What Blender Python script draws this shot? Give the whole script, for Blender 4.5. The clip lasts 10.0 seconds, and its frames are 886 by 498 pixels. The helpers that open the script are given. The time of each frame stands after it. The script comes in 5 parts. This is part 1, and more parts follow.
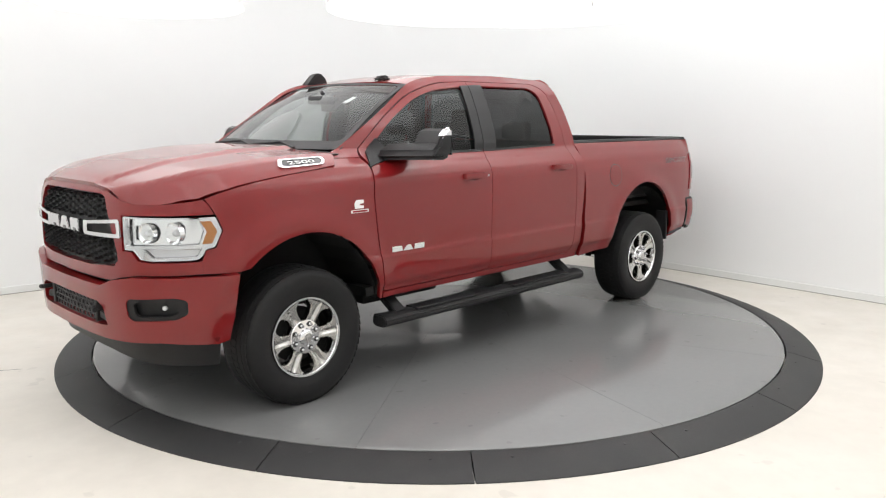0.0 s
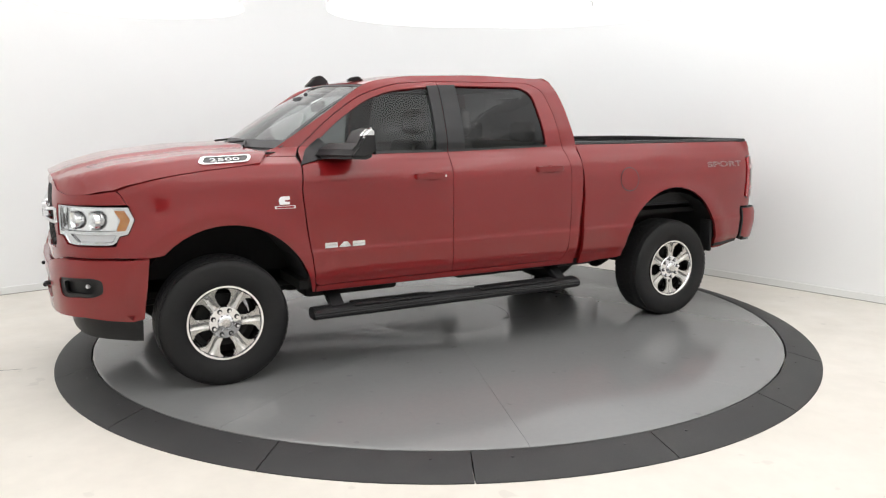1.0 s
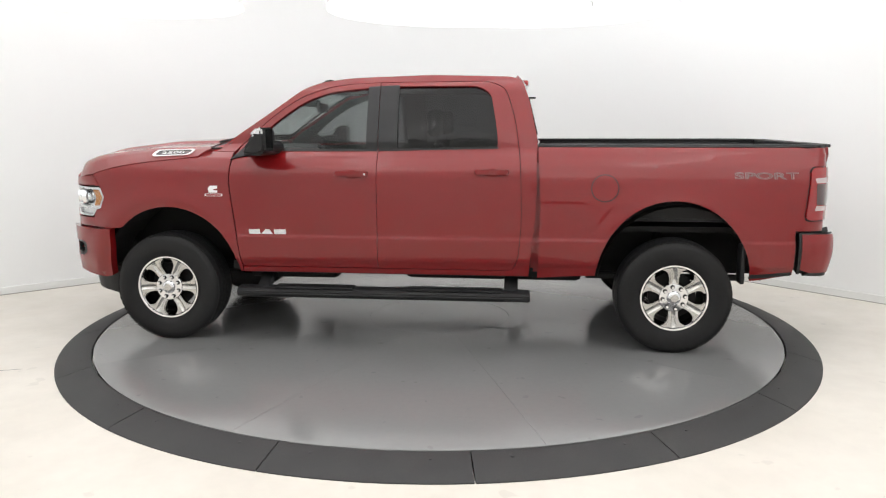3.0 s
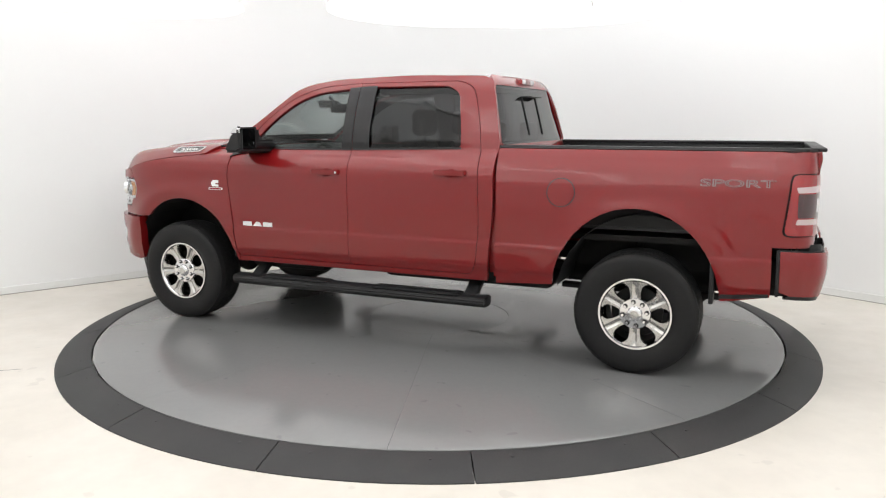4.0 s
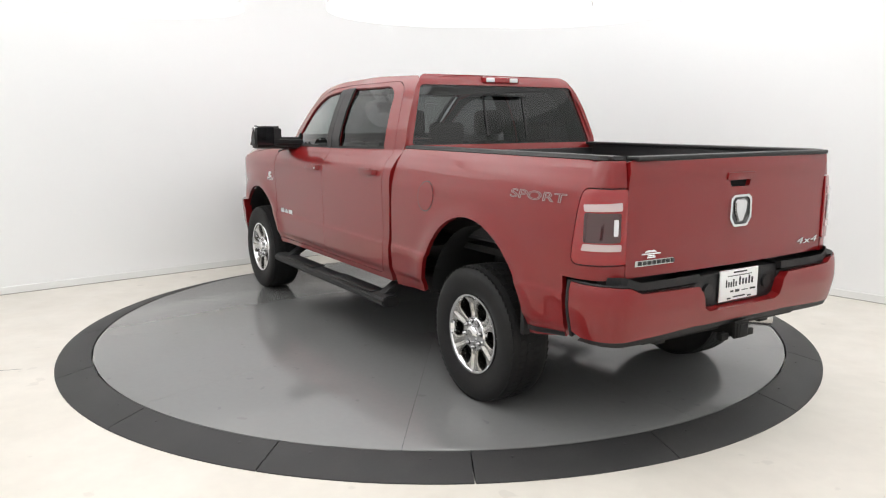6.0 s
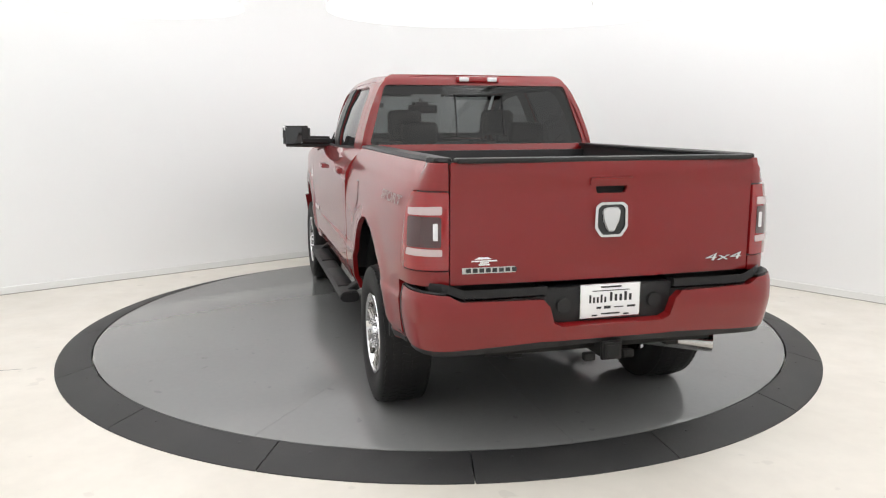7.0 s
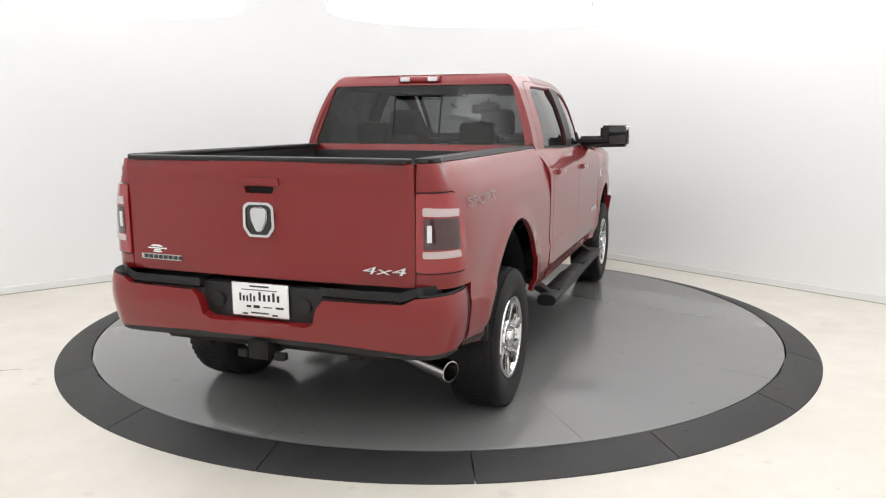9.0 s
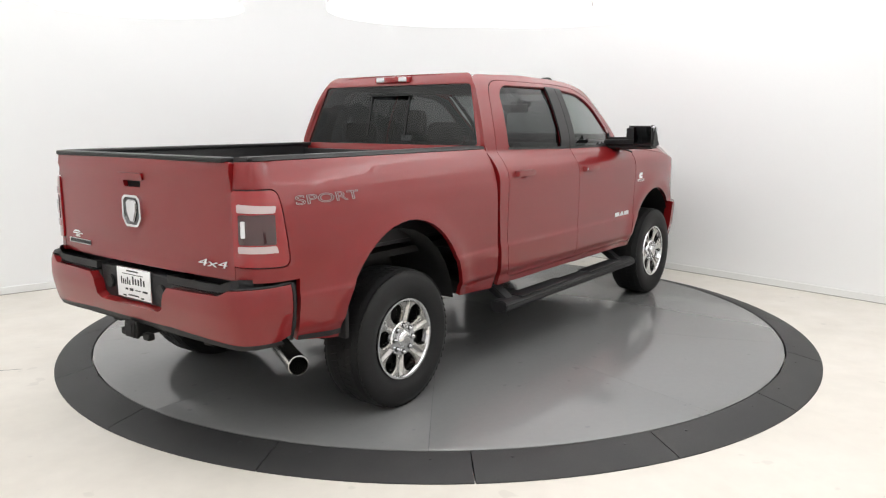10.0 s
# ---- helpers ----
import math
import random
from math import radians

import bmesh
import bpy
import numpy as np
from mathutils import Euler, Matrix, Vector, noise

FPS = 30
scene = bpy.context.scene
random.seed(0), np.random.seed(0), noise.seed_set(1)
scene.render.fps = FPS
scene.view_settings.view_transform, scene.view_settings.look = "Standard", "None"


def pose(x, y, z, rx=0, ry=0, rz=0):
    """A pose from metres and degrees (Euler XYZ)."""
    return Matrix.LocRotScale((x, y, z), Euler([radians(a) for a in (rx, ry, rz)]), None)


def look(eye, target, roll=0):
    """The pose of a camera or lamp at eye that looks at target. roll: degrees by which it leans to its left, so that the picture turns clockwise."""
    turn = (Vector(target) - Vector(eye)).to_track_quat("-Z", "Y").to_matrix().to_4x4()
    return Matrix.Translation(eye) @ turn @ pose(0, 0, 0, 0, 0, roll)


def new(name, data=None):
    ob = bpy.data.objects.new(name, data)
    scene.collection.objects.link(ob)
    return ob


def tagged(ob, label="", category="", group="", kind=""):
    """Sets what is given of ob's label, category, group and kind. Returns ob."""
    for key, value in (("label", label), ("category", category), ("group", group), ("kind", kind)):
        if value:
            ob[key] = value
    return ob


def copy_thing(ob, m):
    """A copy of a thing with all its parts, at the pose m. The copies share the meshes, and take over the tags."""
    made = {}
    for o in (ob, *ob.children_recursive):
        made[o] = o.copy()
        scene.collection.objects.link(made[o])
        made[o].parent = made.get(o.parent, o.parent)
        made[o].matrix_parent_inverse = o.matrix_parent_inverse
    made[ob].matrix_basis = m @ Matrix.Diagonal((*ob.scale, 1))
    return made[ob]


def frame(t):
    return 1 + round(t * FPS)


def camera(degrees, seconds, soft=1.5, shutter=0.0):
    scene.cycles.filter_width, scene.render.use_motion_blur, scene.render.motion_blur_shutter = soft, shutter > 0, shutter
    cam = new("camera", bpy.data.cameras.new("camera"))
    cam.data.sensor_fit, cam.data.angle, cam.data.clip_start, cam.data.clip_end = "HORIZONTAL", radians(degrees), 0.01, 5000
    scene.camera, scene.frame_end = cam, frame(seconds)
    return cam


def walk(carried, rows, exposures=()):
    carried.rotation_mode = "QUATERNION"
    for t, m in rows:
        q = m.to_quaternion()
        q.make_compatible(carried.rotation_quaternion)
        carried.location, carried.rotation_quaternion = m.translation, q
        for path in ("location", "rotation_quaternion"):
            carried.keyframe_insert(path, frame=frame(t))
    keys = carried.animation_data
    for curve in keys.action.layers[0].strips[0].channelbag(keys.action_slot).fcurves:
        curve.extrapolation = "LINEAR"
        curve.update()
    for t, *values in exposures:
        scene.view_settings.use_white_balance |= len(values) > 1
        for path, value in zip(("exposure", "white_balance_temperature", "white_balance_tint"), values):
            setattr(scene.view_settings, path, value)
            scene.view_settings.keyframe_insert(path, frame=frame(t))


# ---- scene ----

# ---------------------------------------------------------------- camera
cam = camera(60.5, 10.0, soft=1.2)
EYE = (0.0, -6.396, 1.677)
AIM = (EYE[0] + math.sin(radians(0.232)) * math.cos(radians(9.642)), EYE[1] + math.cos(radians(0.232)) * math.cos(radians(9.642)),
       EYE[2] - math.sin(radians(9.642)))
walk(cam, [(0, look(EYE, AIM, -0.09)), (10, look(EYE, AIM, -0.09))])

# ---------------------------------------------------------------- world and exposure
world = bpy.data.worlds.new("world")
scene.world = world
world.use_nodes = True
world.node_tree.nodes["Background"].inputs[0].default_value = (0.9, 0.95, 1.0, 1)
world.node_tree.nodes["Background"].inputs[1].default_value = 0.3
scene.view_settings.exposure = 0.0
LAMP = 1.3


# ---------------------------------------------------------------- materials
def material(name, color, rough=0.5, metal=0.0, coat=0.0, grain=0.0, grain_scale=40.0, bump=0.0, bump_scale=200.0,
             stain=0.0, stain_scale=2.0, stain_color=None, spec=0.5, emission=0.0, coat_rough=0.03, rough_var=0.0, speck=0.0, speck_scale=14.0):
    m = bpy.data.materials.new(name)
    m.use_nodes = True
    nt = m.node_tree
    b = nt.nodes["Principled BSDF"]
    b.inputs["Base Color"].default_value = (*color, 1)
    b.inputs["Roughness"].default_value = rough
    b.inputs["Metallic"].default_value = metal
    b.inputs["Coat Weight"].default_value = coat
    b.inputs["Coat Roughness"].default_value = coat_rough
    b.inputs["Specular IOR Level"].default_value = spec
    if emission:
        b.inputs["Emission Color"].default_value = (*color, 1)
        b.inputs["Emission Strength"].default_value = emission
    co = nt.nodes.new("ShaderNodeTexCoord").outputs["Object"]

    def tex(scale, detail=6.0):
        n = nt.nodes.new("ShaderNodeTexNoise")
        n.inputs["Scale"].default_value = scale
        n.inputs["Detail"].default_value = detail
        nt.links.new(co, n.inputs["Vector"])
        return n.outputs["Fac"]

    def ramp(fac, lo, hi, a, z):
        n = nt.nodes.new("ShaderNodeMapRange")
        nt.links.new(fac, n.inputs["Value"])
        for k, v in zip(("From Min", "From Max", "To Min", "To Max"), (lo, hi, a, z)):
            n.inputs[k].default_value = v
        return n.outputs["Result"]

    last = None

    def blend(fac, other):
        nonlocal last
        n = nt.nodes.new("ShaderNodeMix")
        n.data_type = "RGBA"
        nt.links.new(fac, n.inputs[0])
        if last is None:
            n.inputs[6].default_value = (*color, 1)
        else:
            nt.links.new(last, n.inputs[6])
        n.inputs[7].default_value = (*other, 1)
        last = n.outputs[2]

    if stain:
        blend(ramp(tex(stain_scale), 0.45, 0.75, 0.0, stain), stain_color or tuple(c * 0.6 for c in color))
    if grain:
        blend(ramp(tex(grain_scale, 3.0), 0.35, 0.7, 0.0, grain), tuple(c * 0.55 for c in color))
    if speck:
        blend(ramp(tex(speck_scale, 2.0), 0.70, 0.73, 0.0, speck), tuple(c * 0.3 for c in color))
    if last is not None:
        nt.links.new(last, b.inputs["Base Color"])
    if rough_var:
        nt.links.new(ramp(tex(stain_scale * 3), 0.3, 0.7, max(0.02, rough - rough_var), rough + rough_var), b.inputs["Roughness"])
    if bump:
        n = nt.nodes.new("ShaderNodeBump")
        n.inputs["Strength"].default_value = bump
        n.inputs["Distance"].default_value = 0.002
        nt.links.new(tex(bump_scale, 4.0), n.inputs["Height"])
        nt.links.new(n.outputs["Normal"], b.inputs["Normal"])
    return m


def glass(name, tint, gloss=1.0):
    """A thin pane: tinted see-through with a mirror sheen that grows at grazing angles."""
    m = bpy.data.materials.new(name)
    m.use_nodes = True
    nt = m.node_tree
    nt.nodes.remove(nt.nodes["Principled BSDF"])
    mix, clear, shine = (nt.nodes.new(k) for k in ("ShaderNodeMixShader", "ShaderNodeBsdfTransparent", "ShaderNodeBsdfGlossy"))
    face, power, scale = (nt.nodes.new(k) for k in ("ShaderNodeLayerWeight", "ShaderNodeMath", "ShaderNodeMath"))
    face.inputs["Blend"].default_value = 0.5
    power.operation, scale.operation = "POWER", "MULTIPLY_ADD"
    power.inputs[1].default_value = 5.0
    scale.inputs[1].default_value, scale.inputs[2].default_value = 0.95, 0.026
    nt.links.new(face.outputs["Facing"], power.inputs[0])
    nt.links.new(power.outputs[0], scale.inputs[0])
    clear.inputs["Color"].default_value = (*tint, 1)
    shine.inputs["Roughness"].default_value = 0.02
    shine.inputs["Color"].default_value = (gloss, gloss, gloss, 1)
    nt.links.new(scale.outputs[0], mix.inputs[0])
    nt.links.new(clear.outputs[0], mix.inputs[1])
    nt.links.new(shine.outputs[0], mix.inputs[2])
    nt.links.new(mix.outputs[0], nt.nodes["Material Output"].inputs["Surface"])
    return m


WALL = material("white wall paint", (0.88, 0.89, 0.89), 0.55, bump=0.15, bump_scale=60, stain=0.08, stain_scale=0.7, stain_color=(0.76, 0.775, 0.78))
# the ceiling's emission is added fill that evens out the walls
CEIL = material("glowing ceiling cloth", (0.985, 0.985, 0.985), 0.8, emission=0.79)
SKIRT = material("white skirting paint", (0.82, 0.83, 0.82), 0.4, stain=0.15, stain_scale=3, stain_color=(0.68, 0.67, 0.63))
CONCRETE = material("painted concrete", (0.74, 0.70, 0.635), 0.42, stain=0.55, stain_scale=1.1, stain_color=(0.61, 0.575, 0.51), grain=0.10,
                    grain_scale=9, bump=0.2, bump_scale=30, rough_var=0.12, speck=0.13, speck_scale=6)
JOINT = material("floor joint filler", (0.30, 0.29, 0.27), 0.7)
EPOXY = material("grey epoxy paint", (0.188, 0.19, 0.189), 0.16, stain=0.35, stain_scale=1.3, stain_color=(0.168, 0.168, 0.166), grain=0.06,
                 grain_scale=25, rough_var=0.02, spec=0.62, speck=0.2, speck_scale=9)
GAP = material("dark joint grime", (0.07, 0.07, 0.07), 0.8)
MAT_RUBBER = material("black rubber ramp", (0.026, 0.026, 0.027), 0.62, stain=0.5, stain_scale=2.5, stain_color=(0.05, 0.049, 0.047), grain=0.4,
                      grain_scale=120, bump=0.4, bump_scale=260)
LIGHT = material("lamp cloth", (0.985, 0.985, 0.985), 0.8, emission=LAMP)
PAINT = material("red car paint", (0.192, 0.0048, 0.0062), 0.40, coat=0.88, spec=0.2, stain=0.12, stain_scale=900, stain_color=(0.22, 0.010, 0.012))
CHROME = material("chrome", (0.72, 0.72, 0.73), 0.07, 1.0, rough_var=0.03, stain_scale=8)
ALLOY = material("machined wheel alloy", (0.54, 0.53, 0.51), 0.24, 1.0, grain=0.12, grain_scale=50, rough_var=0.05, stain_scale=10)
STEEL = material("brushed steel", (0.55, 0.54, 0.53), 0.22, 1.0, grain=0.2, grain_scale=60)
BLACK = material("black textured plastic", (0.013, 0.013, 0.014), 0.5, spec=0.35, bump=0.3, bump_scale=400, grain=0.3, grain_scale=90)
GRILLE_BLACK = material("satin black grille plastic", (0.010, 0.010, 0.011), 0.36, spec=0.4)
GLOSS_BLACK = material("gloss black plastic", (0.008, 0.008, 0.009), 0.12, coat=0.6)
TYRE = material("tyre rubber", (0.010, 0.010, 0.0105), 0.6, spec=0.3, grain=0.3, grain_scale=30, bump=0.25, bump_scale=150, stain=0.4, stain_scale=5,
                stain_color=(0.018, 0.0175, 0.017))
UNDER = material("black chassis paint", (0.008, 0.008, 0.008), 0.65, stain=0.5, stain_scale=6, stain_color=(0.018, 0.016, 0.015), spec=0.25)
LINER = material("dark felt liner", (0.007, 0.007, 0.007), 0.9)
CLOTH = material("dark seat cloth", (0.018, 0.018, 0.019), 0.85, grain=0.4, grain_scale=200)
TRIM = material("grey dashboard plastic", (0.05, 0.05, 0.053), 0.6, grain=0.2, grain_scale=80)
HEADLINE = material("grey headliner", (0.14, 0.137, 0.133), 0.9)
AMBER = material("amber reflector", (0.42, 0.17, 0.045), 0.25, coat=0.6)
REDLENS = material("red lamp lens", (0.27, 0.008, 0.011), 0.16, coat=0.8)
SMOKE = material("smoked lamp lens", (0.05, 0.014, 0.016), 0.12, coat=1.0)
WHITE = material("white lettering", (0.85, 0.85, 0.85), 0.35)
LAMPWHITE = material("white lamp lens", (0.72, 0.72, 0.74), 0.2, coat=0.7)
GREYTEXT = material("grey outline decal", (0.29, 0.25, 0.25), 0.5)
DARKTEXT = material("dark print", (0.02, 0.02, 0.022), 0.5)
REFLECTOR = material("lamp reflector", (0.90, 0.91, 0.92), 0.2, 1.0)
WINDSHIELD = glass("clear windscreen", (0.72, 0.77, 0.75))
TINT = glass("tinted side glass", (0.37, 0.395, 0.395))
PRIVACY = glass("dark privacy glass", (0.15, 0.158, 0.162))
DARKGLASS = glass("darkest privacy glass", (0.092, 0.097, 0.10))
MIRROR = material("dark mirror glass", (0.07, 0.072, 0.075), 0.03, 1.0)
TAILWHITE = material("frosted pinkish lamp lens", (0.52, 0.42, 0.42), 0.25, coat=0.7)
LENS = glass("clear lamp lens", (0.93, 0.94, 0.94))


# ---------------------------------------------------------------- modelling helpers
def obj(name, me, mat, parent=None, label=""):
    if isinstance(me, bmesh.types.BMesh):
        bm, me = me, bpy.data.meshes.new(name)
        bm.to_mesh(me)
        bm.free()
    if mat is not None and not me.materials:
        me.materials.append(mat)
    ob = new(name, me)
    if parent is not None:
        ob.parent = parent
    if label:
        tagged(ob, label)
    return ob


part = obj


def empty(name):
    ob = new(name)
    ob.empty_display_size = 0.2
    return ob


def smooth(bm, angle=35):
    for f in bm.faces:
        f.smooth = True
    lim = radians(angle)
    for e in bm.edges:
        e.smooth = len(e.link_faces) == 2 and e.calc_face_angle(0) < lim
    return bm


def box(x0, x1, y0, y1, z0, z1, r=0.0, seg=2, bm=None):
    new_bm = bmesh.new()
    bmesh.ops.create_cube(new_bm, size=1, matrix=Matrix.LocRotScale(((x0 + x1) / 2, (y0 + y1) / 2, (z0 + z1) / 2), None,
                                                                    (abs(x1 - x0), abs(y1 - y0), abs(z1 - z0))))
    if r:
        bmesh.ops.bevel(new_bm, geom=new_bm.edges[:], offset=r, segments=seg, affect="EDGES", profile=0.5)
    return merge(bm, smooth(new_bm))


def merge(bm, other):
    if bm is None:
        return other
    me = bpy.data.meshes.new("tmp")
    other.to_mesh(me)
    other.free()
    bm.from_mesh(me)
    bpy.data.meshes.remove(me)
    return bm


def cyl(a, b, r, r2=None, n=24, bm=None, bevel=0.0):
    a, b = Vector(a), Vector(b)
    new_bm = bmesh.new()
    m = Matrix.Translation((a + b) / 2) @ (b - a).to_track_quat("Z", "Y").to_matrix().to_4x4()
    bmesh.ops.create_cone(new_bm, cap_ends=True, segments=n, radius1=r, radius2=r if r2 is None else r2, depth=(b - a).length, matrix=m)
    if bevel:
        bmesh.ops.bevel(new_bm, geom=[e for e in new_bm.edges if e.calc_face_angle(0) > 1.0], offset=bevel, segments=2, affect="EDGES")
    return merge(bm, smooth(new_bm))


def lathe(profile, n=48, axis="Y", bm=None):
    """Turns (radius, along) pairs round an axis."""
    new_bm = bmesh.new()
    rings = []
    for r, h in profile:
        ring = []
        for k in range(n):
            a = 2 * math.pi * k / n
            p = (r * math.cos(a), h, r * math.sin(a)) if axis == "Y" else (r * math.cos(a), r * math.sin(a), h)
            ring.append(new_bm.verts.new(p))
        rings.append(ring)
    for r0, r1 in zip(rings, rings[1:]):
        for k in range(n):
            new_bm.faces.new((r0[k], r0[(k + 1) % n], r1[(k + 1) % n], r1[k]))
    bmesh.ops.recalc_face_normals(new_bm, faces=new_bm.faces[:])
    return merge(bm, smooth(new_bm, 40))


def prism(outline, axis, a, b, r=0.0, bm=None, seg=2):
    """A closed outline pushed along an axis from a to b; the outline gives the two other coordinates in order."""
    new_bm = bmesh.new()
    i = "xyz".index(axis)

    def at(p, h):
        q = list(p)
        q.insert(i, h)
        return q
    lo = [new_bm.verts.new(at(p, a)) for p in outline]
    hi = [new_bm.verts.new(at(p, b)) for p in outline]
    new_bm.faces.new(lo)
    new_bm.faces.new(hi)
    n = len(lo)
    for k in range(n):
        new_bm.faces.new((lo[k], lo[(k + 1) % n], hi[(k + 1) % n], hi[k]))
    bmesh.ops.recalc_face_normals(new_bm, faces=new_bm.faces[:])
    if r:
        bmesh.ops.bevel(new_bm, geom=[e for e in new_bm.edges if e.calc_face_angle(0) > 0.5], offset=r, segments=seg, affect="EDGES")
    return merge(bm, smooth(new_bm))


def tube(points, r, n=12, bm=None):
    for p, q in zip(points, points[1:]):
        bm = cyl(p, q, r, n=n, bm=bm)
    return bm


def fillet(pts, r, n=5):
    """Rounds the corners of a closed outline; r is one radius or one for each corner."""
    out, m = [], len(pts)
    for i, p in enumerate(pts):
        ri = r[i] if isinstance(r, (list, tuple)) else r
        p, a, b = Vector(p), Vector(pts[i - 1]), Vector(pts[(i + 1) % m])
        da, db = a - p, b - p
        k = min(ri, da.length * 0.45, db.length * 0.45)
        if k < 1e-4:
            out.append(tuple(p))
            continue
        s, e = p + da.normalized() * k, p + db.normalized() * k
        for j in range(n + 1):
            t = j / n
            out.append(tuple(s * (1 - t) ** 2 + p * 2 * t * (1 - t) + e * t * t))
    return out


def arc(cx, cz, rx, rz, a0, a1, n=16):
    return [(cx + rx * math.cos(radians(a0 + (a1 - a0) * k / n)), cz + rz * math.sin(radians(a0 + (a1 - a0) * k / n))) for k in range(n + 1)]


def curve(xs, ys, w=0.0):
    """A piecewise course through the pairs, softened over the width w."""
    xs, ys = np.array(xs, float), np.array(ys, float)
    ks = np.linspace(-w, w, 9)

    def f(x):
        return float(np.mean(np.interp(x + ks, xs, ys)))
    return f


def patch(outline, surf, step=0.05, depth=0.025, holes=(), lift=0.0, hem=0.0):
    """A panel: the outline, in the surface's own two coordinates, cut into a fine net, laid on surf and turned in at its rim."""
    bm = bmesh.new()
    for loop in (outline, *holes):
        vs = [bm.verts.new((p[0], p[1], 0)) for p in loop]
        for k in range(len(vs)):
            bm.edges.new((vs[k - 1], vs[k]))
    bmesh.ops.triangle_fill(bm, use_beauty=True, use_dissolve=False, edges=bm.edges[:])
    us, vs_ = [p[0] for p in outline], [p[1] for p in outline]
    for i, (lo, hi) in enumerate(((min(us), max(us)), (min(vs_), max(vs_)))):
        st = step if not isinstance(step, tuple) else step[i]
        n = max(1, int((hi - lo) / st))
        for k in range(1, n):
            c, nrm = [0, 0, 0], [0, 0, 0]
            c[i], nrm[i] = lo + (hi - lo) * k / n, 1
            bmesh.ops.bisect_plane(bm, geom=bm.verts[:] + bm.edges[:] + bm.faces[:], plane_co=c, plane_no=nrm, dist=1e-6)
    bm.verts.ensure_lookup_table()
    pos, nor = {}, {}
    e = 1e-3
    for v in bm.verts:
        u, w = v.co.x, v.co.y
        p = Vector(surf(u, w))
        n = (Vector(surf(u + e, w)) - Vector(surf(u - e, w))).cross(Vector(surf(u, w + e)) - Vector(surf(u, w - e)))
        n.normalize()
        mid = Vector((min(2.0, max(-2.0, p.x)), 0, 0.9))
        if n.dot(p - mid) < 0:
            n = -n
        pos[v.index], nor[v.index] = p + n * lift, n
    rim = [ed for ed in bm.edges if len(ed.link_faces) == 1]
    rims = [(ed.verts[0].index, ed.verts[1].index) for ed in rim]
    n0 = len(bm.verts)
    verts = [pos[i] for i in range(n0)]
    faces = []
    for f in bm.faces:
        ids = [v.index for v in f.verts]
        a, b, c = (verts[i] for i in ids[:3])
        fn = sum(((verts[ids[k]] - a).cross(verts[ids[(k + 1) % len(ids)]] - a) for k in range(1, len(ids) - 1)), Vector())
        if fn.dot(nor[ids[0]]) < 0:
            ids.reverse()
        faces.append(ids)
    n_face = len(faces)
    directed = {(f[k], f[(k + 1) % len(f)]) for f in faces for k in range(len(f))}
    inner = {}
    for pair in rims:
        for i in pair:
            if i not in inner and depth:
                inner[i] = len(verts)
                verts.append(pos[i] - nor[i] * depth)
    if depth:
        for a, b in rims:
            if (a, b) not in directed:
                a, b = b, a
            faces.append([b, a, inner[a], inner[b]])
    bm.free()
    me = bpy.data.meshes.new("panel")
    me.from_pydata([tuple(v) for v in verts], [], faces)
    me.update()
    normals = []
    for k, pl in enumerate(me.polygons):
        pl.use_smooth = True
        fn = pl.normal.copy()
        for li in pl.loop_indices:
            vi = me.loops[li].vertex_index
            normals.append(tuple(nor[vi]) if k < n_face else tuple(fn))
    me.normals_split_custom_set(normals)
    return me


def letters(text, width, height, thick=0.006, line=0.0):
    """A flat word in the x-z plane, its middle at the origin, facing -y."""
    cu = bpy.data.curves.new("word", "FONT")
    cu.body, cu.extrude, cu.align_x, cu.align_y = text, 0.02, "CENTER", "CENTER"
    if line:
        cu.extrude, cu.fill_mode, cu.bevel_depth, cu.bevel_resolution = 0.0, "NONE", line, 0
    ob = new("word", cu)
    bpy.context.view_layer.update()
    me = bpy.data.meshes.new_from_object(ob.evaluated_get(bpy.context.evaluated_depsgraph_get()))
    bpy.data.objects.remove(ob)
    xs = [v.co.x for v in me.vertices]
    ys = [v.co.y for v in me.vertices]
    sx, sy = width / (max(xs) - min(xs)), height / (max(ys) - min(ys))
    cx, cy = (max(xs) + min(xs)) / 2, (max(ys) + min(ys)) / 2
    for v in me.vertices:
        v.co = ((v.co.x - cx) * sx, -v.co.z / (2 * line if line else 0.04) * thick, (v.co.y - cy) * sy)
    me.update()
    return me


# ---------------------------------------------------------------- the studio
FLOOR_Z = -0.065
# plan of the room: two straight walls that meet in a wide round bend, closed behind the camera


def bend(p, a, b, r, n=14):
    p, a, b = Vector(p), Vector(a), Vector(b)
    s, e = p + (a - p).normalized() * r, p + (b - p).normalized() * r
    return [tuple(s * (1 - t) ** 2 + p * 2 * t * (1 - t) + e * t * t) for t in (k / n for k in range(n + 1))]


LEFT_END, CORNER, RIGHT_END = (-5.6, 0.22), (0.45, 5.03), (5.4, -0.66)
BACK = bend(CORNER, LEFT_END, RIGHT_END, 2.6)
ROOM_TOP = 3.7


